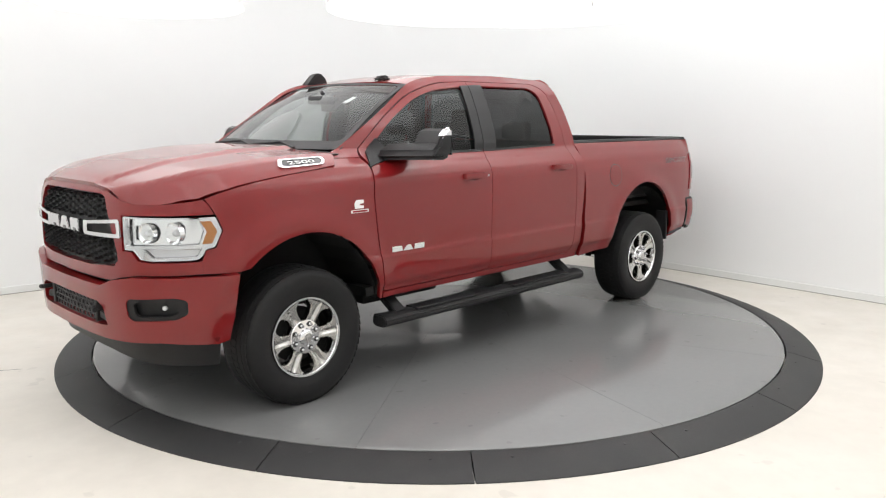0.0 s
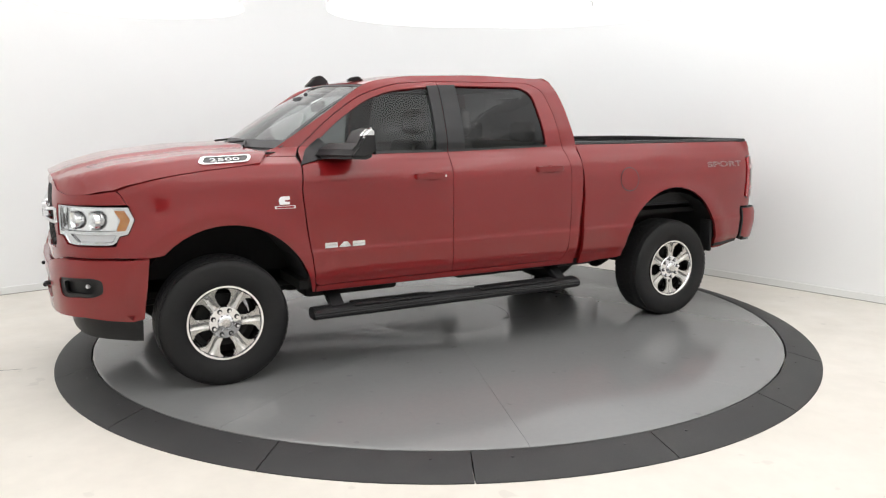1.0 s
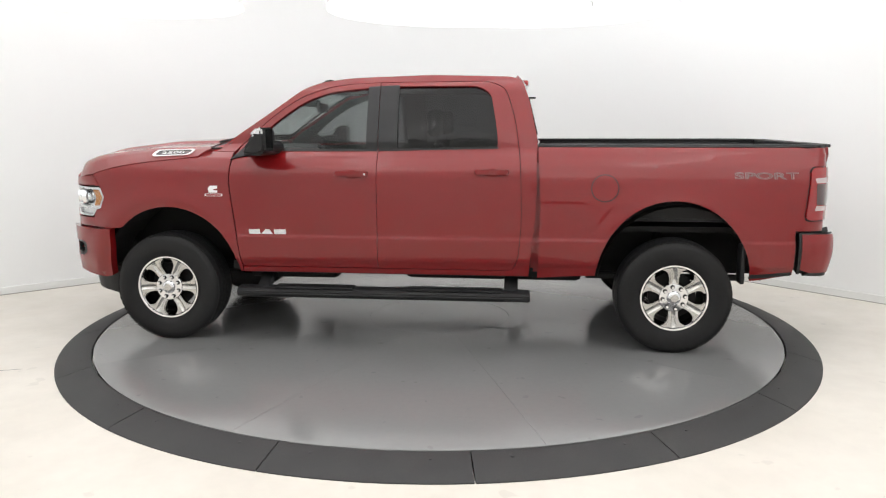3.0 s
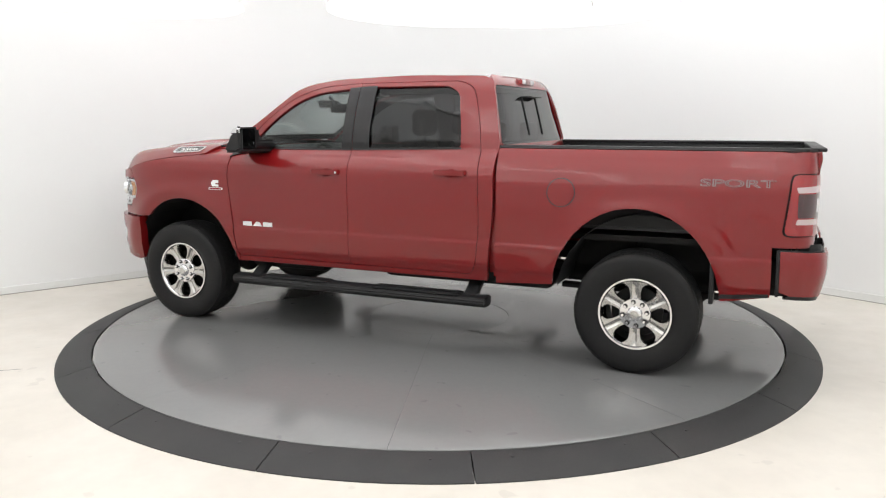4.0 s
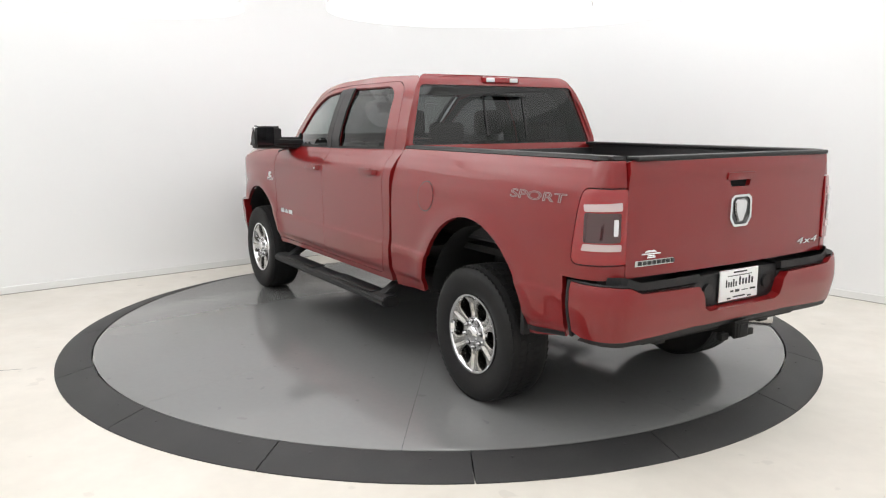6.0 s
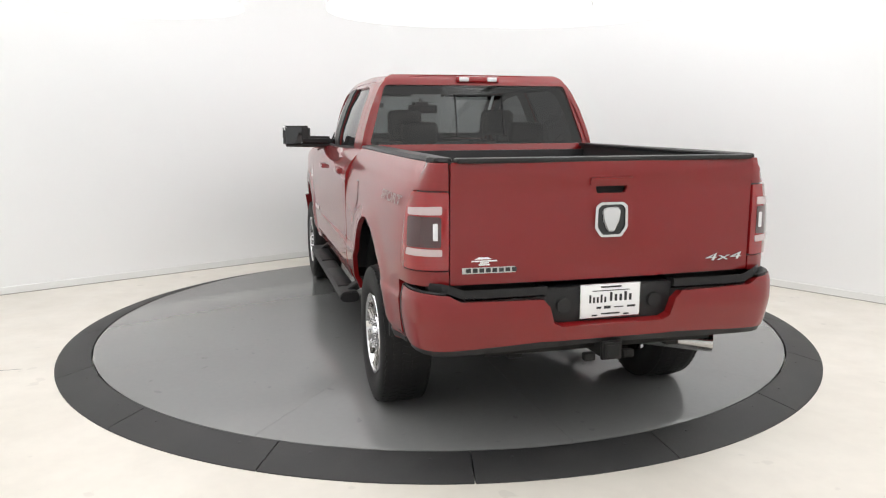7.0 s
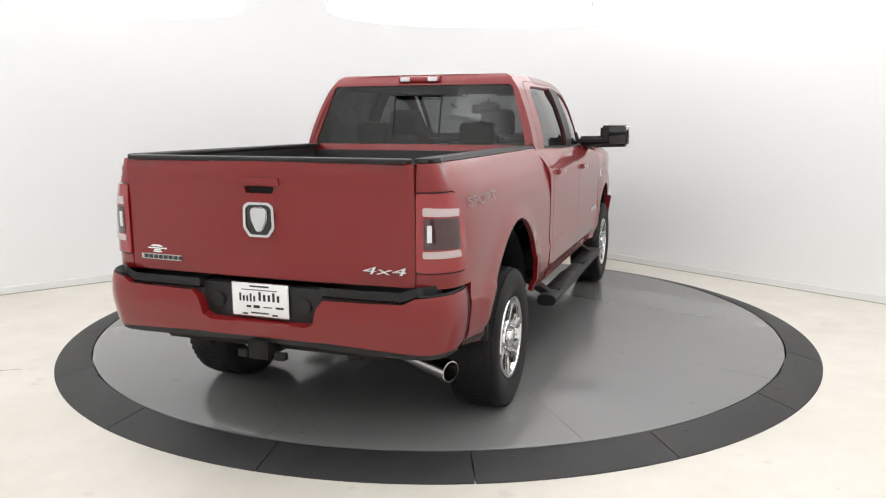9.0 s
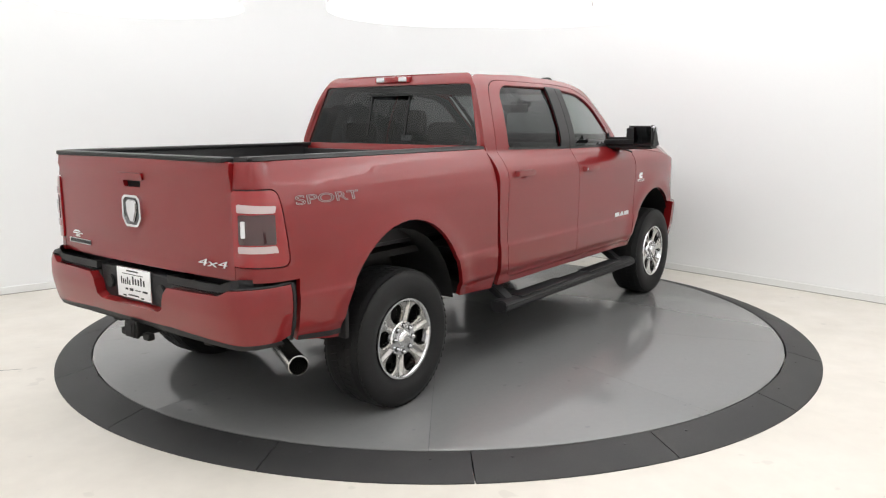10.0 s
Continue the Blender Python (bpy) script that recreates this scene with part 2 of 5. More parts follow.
def wall(name, pts, z0, z1, thick, mat, label=""):
    """An upright wall along the plan line pts, its thickness on the outer side."""
    bm = bmesh.new()
    cols = []
    for k, p in enumerate(pts):
        a, b = Vector(pts[max(0, k - 1)]), Vector(pts[min(len(pts) - 1, k + 1)])
        d = (b - a).normalized()
        n = Vector((-d.y, d.x)) * thick
        q = Vector(p) + n
        cols.append([bm.verts.new((*w, z)) for w, z in ((p, z0), (p, z1), (q, z1), (q, z0))])
    for c, d in zip(cols, cols[1:]):
        for k in range(4):
            bm.faces.new((c[k], d[k], d[(k + 1) % 4], c[(k + 1) % 4]))
    bm.faces.new(cols[0])
    bm.faces.new(cols[-1][::-1])
    bmesh.ops.recalc_face_normals(bm, faces=bm.faces[:])
    return tagged(obj(name, smooth(bm, 25), mat), label, "wall", kind="structure")


wall("wall_north", [LEFT_END, *BACK, RIGHT_END], FLOOR_Z, ROOM_TOP, 0.2, WALL, "white painted studio wall with a wide round bend")
wall("wall_west", [(-5.6, -6.7), LEFT_END], FLOOR_Z, ROOM_TOP, 0.2, WALL, "white painted plain studio wall")
wall("wall_east", [RIGHT_END, (5.4, -6.7)], FLOOR_Z, ROOM_TOP, 0.2, WALL, "white painted plain studio wall")
sk = [LEFT_END, *BACK, RIGHT_END]
skirt = wall("baseboard", sk, FLOOR_Z, FLOOR_Z + 0.075, -0.016, SKIRT, "low white painted skirting along the wall")
tagged(skirt, category="baseboard")

# thin proud strip whose grey puts the joint's shadow line into colour
seam = wall("floor_joint", sk, FLOOR_Z, FLOOR_Z + 0.006, -0.019, JOINT, "grey strip for the joint and its shadow between skirting and floor")
tagged(seam, category="joint")

# the wall behind the camera has a dark camera window in it
WX0, WX1, WZ0, WZ1 = 0.05, 0.78, 0.60, 0.92
bm = None
for x0, x1, z0, z1 in ((-5.6, WX0, FLOOR_Z, ROOM_TOP), (WX1, 5.4, FLOOR_Z, ROOM_TOP), (WX0, WX1, FLOOR_Z, WZ0), (WX0, WX1, WZ1, ROOM_TOP)):
    bm = box(x0, x1, -6.9, -6.7, z0, z1, bm=bm)
tagged(obj("wall_south", bm, WALL), "white painted wall with a dark opening", "wall", kind="structure")
bm = box(WX0 - 0.02, WX1 + 0.02, -7.25, -7.2, WZ0 - 0.02, WZ1 + 0.02)
for x0, x1, z0, z1 in ((WX0 - 0.03, WX0, WZ0, WZ1), (WX1, WX1 + 0.03, WZ0, WZ1), (WX0, WX1, WZ0 - 0.03, WZ0), (WX0, WX1, WZ1, WZ1 + 0.03)):
    bm = box(x0, x1, -7.2, -6.9, z0, z1, bm=bm)
tagged(obj("window_1", bm, LINER), "dark recessed camera opening in the white wall", "window", kind="structure")

# out of view; its overall glow is added to brighten the walls
bm = box(-5.9, 5.9, -7.3, 6.4, ROOM_TOP, ROOM_TOP + 0.15)
tagged(obj("ceiling", bm, CEIL), "unseen white cloth studio ceiling, glow added to even out the wall light", "ceiling", kind="structure")

bm = box(-5.9, 5.9, -7.3, 6.4, FLOOR_Z - 0.15, FLOOR_Z)
floor = tagged(obj("floor", bm, CONCRETE), "off-white painted concrete floor with faint stains", "floor", kind="structure")


for (xa, ya), (xb, yb) in (((-5.5, -1.81), (-2.97, -1.20)),):
    d = Vector((xb - xa, yb - ya, 0))
    n = Vector((-d.y, d.x, 0)).normalized() * 0.003
    bm = prism([(xa - n.x, ya - n.y), (xb - n.x, yb - n.y), (xb + n.x, yb + n.y), (xa + n.x, ya + n.y)], "z", FLOOR_Z - 0.002, FLOOR_Z + 0.0015)
    part("floor_crack", bm, JOINT, floor)


def soft_light(x, y, z, r, seed):
    """A round cloth light with a slightly uneven rim, hung under the ceiling."""
    thing = tagged(empty("ceiling_light"), "large round white cloth studio light under the ceiling, several added out of view", "ceiling light", "round ceiling lights")
    rnd = random.Random(seed)
    ph = [rnd.uniform(0, 6.28) for _ in range(3)]
    rim = []
    for k in range(64):
        a = 2 * math.pi * k / 64
        q = r * (1 + 0.012 * math.sin(2 * a + ph[0]) + 0.008 * math.sin(3 * a + ph[1]))
        rim.append((q * math.cos(a), q * math.sin(a)))
    part("diffuser", prism(rim, "z", 0.0, 0.02), LIGHT, thing, "glowing white cloth")
    part("rim", lathe([(r * 0.985, 0.022), (r * 1.0, 0.022), (r * 1.0, 0.09), (r * 0.985, 0.09)], 64, "Z"), SKIRT, thing)
    for k in range(3):
        a = 2.1 * k + 0.4
        part("hanger", cyl((0.7 * r * math.cos(a), 0.7 * r * math.sin(a), 0.02), (0.7 * r * math.cos(a), 0.7 * r * math.sin(a), ROOM_TOP - z), 0.006, n=8),
             STEEL, thing)
    thing.location = (x, y, z)


# First three hang in sight; the other six are unseen, added as fill.
LIGHTS = [(0.176, 0.55, 2.62, 1.16), (0.88, 0.90, 2.665, 1.285), (-2.49, 0.22, 2.62, 0.82), (3.3, -0.8, 3.2, 1.25), (0.35, -2.0, 3.3, 1.2), (-2.5, -2.0, 3.25, 1.3),
          (3.2, -3.4, 3.3, 1.4), (0.4, -4.0, 3.35, 1.35), (-2.7, -4.6, 3.3, 1.4)]
for k, (x, y, z, r) in enumerate(LIGHTS):
    soft_light(x, y, z, r, k)

# ---------------------------------------------------------------- turntable and its ramp
R_DISC, R_HUB, R_RAMP, N_PLATE, N_RAMP = 2.756, 0.60, 3.010, 10, 17
CENTRE = (-0.006, 0.050)


def sector(r0, r1, a0, a1, z0, z1, n=12, slope=None):
    """A ring segment; slope gives the top's height at the outer edge."""
    bm = bmesh.new()
    cols = []
    for k in range(n + 1):
        a = a0 + (a1 - a0) * k / n
        c, s = math.cos(a), math.sin(a)
        zo = z1 if slope is None else slope
        pts = [(r0, z0), (r0, z1), (r0 + 0.012, z1 + 0.001), (r1 - 0.02, zo + 0.003), (r1, zo - 0.006), (r1, z0)]
        cols.append([bm.verts.new((r * c, r * s, z)) for r, z in pts])
    m = len(cols[0])
    for c, d in zip(cols, cols[1:]):
        for k in range(m):
            bm.faces.new((c[k], d[k], d[(k + 1) % m], c[(k + 1) % m]))
    bm.faces.new(cols[0])
    bm.faces.new(cols[-1][::-1])
    bmesh.ops.recalc_face_normals(bm, faces=bm.faces[:])
    return smooth(bm, 25)


turntable = tagged(empty("turntable"), "round grey epoxy-painted turntable with radial plate joints", "turntable")
part("base", lathe([(0.001, -0.05), (R_DISC - 0.01, -0.05), (R_DISC - 0.01, -0.006), (0.001, -0.006)], 96, "Z"), GAP, turntable, "dark sheet under the plates")
gap = 0.0007
for k in range(N_PLATE):
    a0, a1 = radians(36 * k) , radians(36 * (k + 1))
    part("plate", sector(R_HUB + 0.002, R_DISC, a0 + gap / 2.0, a1 - gap / 2.0, -0.03, 0.0, 16), EPOXY, turntable)
for x, y, w, d in ((-0.57, 0.388, 0.085, 0.04), (-0.46, 0.36, 0.05, 0.02), (0.35, 0.9, 0.03, 0.02)):
    rnd = random.Random(int(abs(x) * 100))
    blot = [(x + w * k2 * math.cos(radians(a)), y + d * k2 * math.sin(radians(a))) for a, k2 in ((15 * j, rnd.uniform(0.55, 1.0)) for j in range(24))]
    part("stain", prism(blot, "z", -0.004, 0.0016), GAP, turntable, "small dark oil stain")
hub = bmesh.new()
bmesh.ops.create_circle(hub, cap_ends=True, radius=R_HUB - 0.001, segments=64)
part("hub_plate", hub, EPOXY, turntable)

ramp = tagged(empty("turntable_ramp"), "black rubber ramp ring with faint joints round the turntable", "ramp")
ramp.location = (*CENTRE, 0)
for k in range(N_RAMP):
    a0 = radians(-150.2 + 360 / N_RAMP * k)
    a1 = a0 + radians(360 / N_RAMP)
    seg = part("ramp_segment", sector(R_DISC + 0.012, R_RAMP, a0 + 0.0012, a1 - 0.0012, FLOOR_Z, -0.004, 14, FLOOR_Z + 0.012), MAT_RUBBER, ramp)
    for f in (0.2, 0.8):
        a, r = a0 + (a1 - a0) * f, R_DISC + 0.075
        part("bolt", cyl((r * math.cos(a), r * math.sin(a), -0.03), (r * math.cos(a), r * math.sin(a), -0.0125), 0.009, n=10), DARKTEXT, seg)


# ---------------------------------------------------------------- the truck: surfaces
# x forward, y to its left, z up from the turntable; lengths in metres
AX_F, AX_R, WHEEL_Z, WHEEL_R = 2.006, -1.789, 0.412, 0.412


def course(points, n=600):
    """A soft plan line through the points: tables of run, x and y."""
    pts = [Vector(p) for p in points]
    pts = [pts[0] * 2 - pts[1], *pts, pts[-1] * 2 - pts[-2]]
    dense = []
    for k in range(1, len(pts) - 2):
        a, b, c, d = pts[k - 1:k + 3]
        for j in range(40):
            t = j / 40
            dense.append(0.5 * ((2 * b) + (c - a) * t + (2 * a - 5 * b + 4 * c - d) * t * t + (3 * b - a - 3 * c + d) * t ** 3))
    dense.append(pts[-2])
    xs, ys = np.array([p.x for p in dense]), np.array([p.y for p in dense])
    run = np.concatenate([[0], np.cumsum(np.hypot(np.diff(xs), np.diff(ys)))])
    return run, xs, ys


# from the middle of the nose round the corner and along the flank to the tailgate's edge
RUN, PX, PY = course([(2.955, 0), (2.95, 0.2), (2.94, 0.4), (2.905, 0.6), (2.84, 0.74), (2.74, 0.85), (2.62, 0.92), (2.48, 0.965), (2.3, 0.99),
                      (2.0, 1.005), (1.5, 1.01), (0.5, 1.01), (-0.7, 1.01), (-1.8, 1.015), (-2.2, 1.013), (-2.45, 1.008), (-2.62, 0.995),
                      (-2.73, 0.970), (-2.795, 0.915), (-2.824, 0.84), (-2.832, 0.78)])
side_in = curve([0.3, 0.5, 0.62, 0.8, 0.95, 1.1, 1.2, 1.28, 1.34, 1.40, 1.43, 1.455, 1.6, 1.75, 1.9, 1.96, 2.02],
                [0.09, 0.055, 0.022, 0.009, 0.0035, 0.0008, 0.0, 0.0015, 0.016, 0.058, 0.085, 0.116, 0.150, 0.202, 0.27, 0.318, 0.39], 0.022)
front_in = curve([0.3, 0.5, 0.8, 0.95, 1.1, 1.2, 1.3, 1.36, 1.5], [0.04, 0.01, 0.0, 0.0, 0.0, 0.008, 0.03, 0.06, 0.2], 0.03)
bed_in = curve([0.3, 0.5, 0.62, 0.8, 1.1, 1.25, 1.36, 1.46, 1.52], [0.10, 0.06, 0.022, 0.004, 0.0, 0.012, 0.045, 0.105, 0.16], 0.03)
rear_in = curve([0.3, 0.6, 0.9, 1.3, 1.45, 1.52], [0.02, 0.02, 0.0, 0.0, 0.012, 0.03], 0.03)


def run_x(x):
    """The run at which the flank has this x."""
    return float(np.interp(-x, -PX, RUN))


def run_y(y):
    """The run at which the nose has this y."""
    half = RUN < 1.6
    return float(np.interp(y, PY[half], RUN[half]))


def run_tail(y):
    tail = (PX < -2.3)
    return float(np.interp(-y, -PY[tail], RUN[tail]))


def plan_at(u):
    s = 1.0 if u >= 0 else -1.0
    a = abs(u)
    x, y = float(np.interp(a, RUN, PX)), float(np.interp(a, RUN, PY))
    if a > RUN[-1]:
        y -= a - RUN[-1]
    e = 0.02
    dx = float(np.interp(a + e, RUN, PX) - np.interp(max(0, a - e), RUN, PX))
    dy = float(np.interp(a + e, RUN, PY) - np.interp(max(0, a - e), RUN, PY))
    ln = math.hypot(dx, dy) or 1
    nx, ny = dy / ln, -dx / ln
    return x, y, nx, ny, s


cab_swell = curve([-0.80, -0.70, -0.15, 0.65, 1.15, 1.3], [0.0, 0.05, 1.0, 1.0, 0.1, 0.0], 0.06)


def shell(out=0.0, cab=True):
    """The body's skin over (run, height); negative runs lie on the right side."""
    def f(u, z):
        x, y, nx, ny, s = plan_at(u)
        if cab:
            d = ny * ny * side_in(z) + nx * nx * front_in(z)
        else:
            d = ny * ny * bed_in(z) + nx * nx * rear_in(z)
        # the greenhouse narrows towards the windscreen
        if cab and z > 1.4 and x > 0.5:
            d += 0.105 * min(1.0, (z - 1.4) / 0.1) * (x - 0.5) ** 2
        if cab and z > 1.4:
            d -= 0.032 * min(1.0, (z - 1.4) / 0.12) * cab_swell(x)
        # eyebrow swell over the wheel arches
        for ax in (AX_F, AX_R):
            q = math.hypot(x - ax, (z - 0.5) * 1.02)
            d -= 0.018 * math.exp(-((q - 0.60) / 0.085) ** 2) * (ny * ny) * (1 if z > 0.5 else 0.6)
        # shallow crease low on the doors
        k = ny * ny * (1.0 if -2.7 < x < 2.3 else 0.0)
        d -= 0.009 * k / (1 + math.exp((z - 0.825) / 0.006)) - 0.016 * k / (1 + math.exp((z - 0.632) / 0.008))
        return x - nx * (d - out), s * (y - ny * (d - out)), z
    return f


CAB, BED = shell(cab=True), shell(cab=False)


def sided(outline, s):
    return [(u * s, z) for u, z in outline]


def on_side(pts, s=1):
    """Outline given by x and z on the flank, as run and z."""
    return [(run_x(x) * s, z) for x, z in pts]


truck = tagged(empty("pickup_truck"), "glossy red crew-cab pickup truck with chrome wheels on the turntable", "pickup truck")

# ---------------------------------------------------------------- flanks
ARCH_F = arc(1.965, 0.47, 0.545, 0.565, 8, 172, 22)
ARCH_R = arc(-1.765, 0.50, 0.545, 0.615, 6, 176, 22)
GLASS_F = fillet([(1.385, 1.462), (1.175, 1.66), (0.945, 1.815), (0.74, 1.885), (0.43, 1.915), (0.42, 1.462)], [0.02, 0.1, 0.1, 0.1, 0.02, 0.02])
GLASS_R = fillet([(0.235, 1.468), (0.235, 1.925), (-0.36, 1.925), (-0.455, 1.87), (-0.505, 1.60), (-0.512, 1.485)], [0.02, 0.02, 0.1, 0.1, 0.06, 0.03])
DOOR_F = [(1.465, 1.36), (1.478, 1.22), (1.45, 0.96), (1.40, 0.59), (0.369, 0.59), (0.369, 1.952), (0.706, 1.932), (0.978, 1.846), (1.203, 1.697), (1.442, 1.487)]
DOOR_F = fillet(DOOR_F, [0.03, 0.05, 0.1, 0.03, 0.01, 0.0, 0.12, 0.1, 0.1, 0.03])
DOOR_R = [(0.365, 0.59), (0.365, 1.952), (-0.442, 1.957), (-0.561, 1.904), (-0.632, 1.69), (-0.675, 1.38), (-0.689, 0.95), (-0.666, 0.675), (-0.622, 0.588)]
DOOR_R = fillet(DOOR_R, [0.01, 0.0, 0.08, 0.08, 0.1, 0.1, 0.1, 0.05, 0.03])

CUP_F, CUP_R = (0.545, 1.286), (-0.480, 1.304)


def cup_outline(c, s):
    return [(run_x(c[0] + 0.085 * math.copysign(abs(math.cos(a)) ** 0.7, math.cos(a))) * s, c[1] + 0.029 * math.copysign(abs(math.sin(a)) ** 0.8, math.sin(a))) for a in (2 * math.pi * k / 28 for k in range(28))]


def cup_surf(c):
    """The skin pressed in behind a door handle."""
    def f(u, z):
        x, y, z = CAB(u, z)
        r = min(1.0, ((x - c[0]) / 0.085) ** 2 + ((z - c[1]) / 0.029) ** 2)
        return x, y - math.copysign(0.009 * (1 - r * r), y), z
    return f


for s in (1, -1):
    # front wing, from the door to the lamp, round the wheel
    arch = [p for p in ARCH_F if p[0] < 2.46]
    wing = [(1.408, 0.545), (1.408, 0.59), (1.458, 0.96), (1.486, 1.22), (1.473, 1.37), (1.479, 1.441), (1.70, 1.445), (1.745, 1.404),
            (1.88, 1.389), (2.08, 1.370), (2.28, 1.344), (2.40, 1.321), (2.50, 1.297), (2.58, 1.268), (2.560, 1.240), (2.533, 1.186), (2.523, 1.177), (2.494, 1.095), (2.535, 1.004), (2.582, 0.993), (2.604, 0.944),
            (2.604, 0.868), (2.42, 0.862)]
    around = sorted([p for p in arch if not (p[0] > 2.2 and p[1] < 0.85)], key=lambda p: -p[0])
    part("front_wing", patch(on_side(wing + around, s), CAB, (0.06, 0.018), 0.03), PAINT, truck)
    d = part("front_door", patch(on_side(DOOR_F, s), CAB, (0.06, 0.018), 0.03, [on_side(GLASS_F, s), cup_outline(CUP_F, s)]), PAINT, truck)
    part("window_glass", patch(on_side([(x + 0.0, z) for x, z in GLASS_F], s), CAB, 0.12, 0.004, lift=-0.012), TINT, d, "tinted side glass")
    part("window_seal", patch(on_side([(1.415, 1.446), (1.385, 1.468), (0.372, 1.468), (0.372, 1.452)], s), CAB, 0.1, 0.01, lift=0.004), BLACK, d)
    part("pillar_trim", patch(on_side([(0.455, 1.468), (0.455, 1.918), (0.3695, 1.922), (0.3695, 1.468)], s), CAB, (0.04, 0.018), 0.012, lift=0.006), GRILLE_BLACK, d)
    d2 = part("rear_door", patch(on_side(DOOR_R, s), CAB, (0.06, 0.018), 0.03, [on_side(GLASS_R, s), cup_outline(CUP_R, s)]), PAINT, truck)
    part("window_glass", patch(on_side(GLASS_R, s), CAB, 0.12, 0.004, lift=-0.012), DARKGLASS, d2, "dark privacy glass")
    part("window_seal", patch(on_side([(0.36, 1.452), (0.36, 1.47), (-0.515, 1.487), (-0.515, 1.471)], s), CAB, 0.1, 0.01, lift=0.004), BLACK, d2)
    part("pillar_trim", patch(on_side([(0.3645, 1.468), (0.3645, 1.924), (0.225, 1.928), (0.225, 1.468)], s), CAB, (0.04, 0.018), 0.012, lift=0.006), GRILLE_BLACK, d2)
    # cab frame over and behind the doors
    frame_ = [(1.475, 1.445), (1.446, 1.49), (1.207, 1.70), (0.982, 1.85), (0.71, 1.936), (0.37, 1.956), (-0.445, 1.961), (-0.565, 1.908), (-0.636, 1.69),
              (-0.679, 1.38), (-0.693, 0.95), (-0.67, 0.67), (-0.625, 0.583), (1.40, 0.583), (1.40, 0.545), (-0.745, 0.545), (-0.795, 1.08), (-0.79, 1.46),
              (-0.80, 1.52), (-0.735, 1.82), (-0.68, 1.965), (-0.60, 1.995), (0.0, 2.01), (0.6, 1.99), (0.84, 1.955), (0.965, 1.91), (1.225, 1.73), (1.58, 1.50), (1.735, 1.452), (1.69, 1.449)]
    frame_ = fillet(frame_, [0.1 if 1 <= i <= 4 or 6 <= i <= 12 or 16 <= i <= 26 else 0.0 for i in range(len(frame_))])
    part("cab_frame", patch(on_side(frame_, s), CAB, 0.045, 0.03), PAINT, truck)
    # load bed flank
    arch = sorted([p for p in ARCH_R], key=lambda p: p[0])
    # the rear corner goes on round to the tailgate
    tail_u = run_tail(0.808)
    lamp_u = run_x(-2.652)
    lamp_hole = [(u * s, z) for u, z in fillet([(tail_u, 1.354), (lamp_u + 0.026, 1.355), (lamp_u - 0.016, 0.975), (tail_u, 0.976)], [0, 0.05, 0.05, 0])[1:-1]]
    bed_uv = [(run_x(-0.81) * s, 0.535), (run_x(-0.822) * s, 1.08), (run_x(-0.803) * s, 1.482), (tail_u * s, 1.482), (tail_u * s, 1.354),
              *lamp_hole, (tail_u * s, 0.977), (tail_u * s, 0.905), (run_x(-2.59) * s, 0.908),
              (run_x(-2.60) * s, 0.59)] + on_side(arch, s)
    b = part("bed_side", patch(bed_uv, BED, (0.06, 0.018), 0.03), PAINT, truck)
    part("lower_edge", patch(on_side([(-2.30, 0.562), (-2.59, 0.588), (-2.592, 0.612), (-2.31, 0.592)], s), BED, 0.08, 0.02, lift=0.004), BLACK, b, "black lower edge trim")
    part("gap_panel", patch(on_side([(-0.70, 0.56), (-0.70, 1.46), (-0.90, 1.46), (-0.90, 0.56)], s), BED, 0.06, 0.0, lift=-0.045), PAINT, b)
    rail = [(run_x(-0.80) * s, 1.484), (tail_u * s, 1.484), (tail_u * s, 1.503), (run_x(-0.80) * s, 1.500)]
    part("bed_rail", patch(rail, BED, 0.15, 0.06, lift=0.004), BLACK, truck, "black plastic bed rail cap")

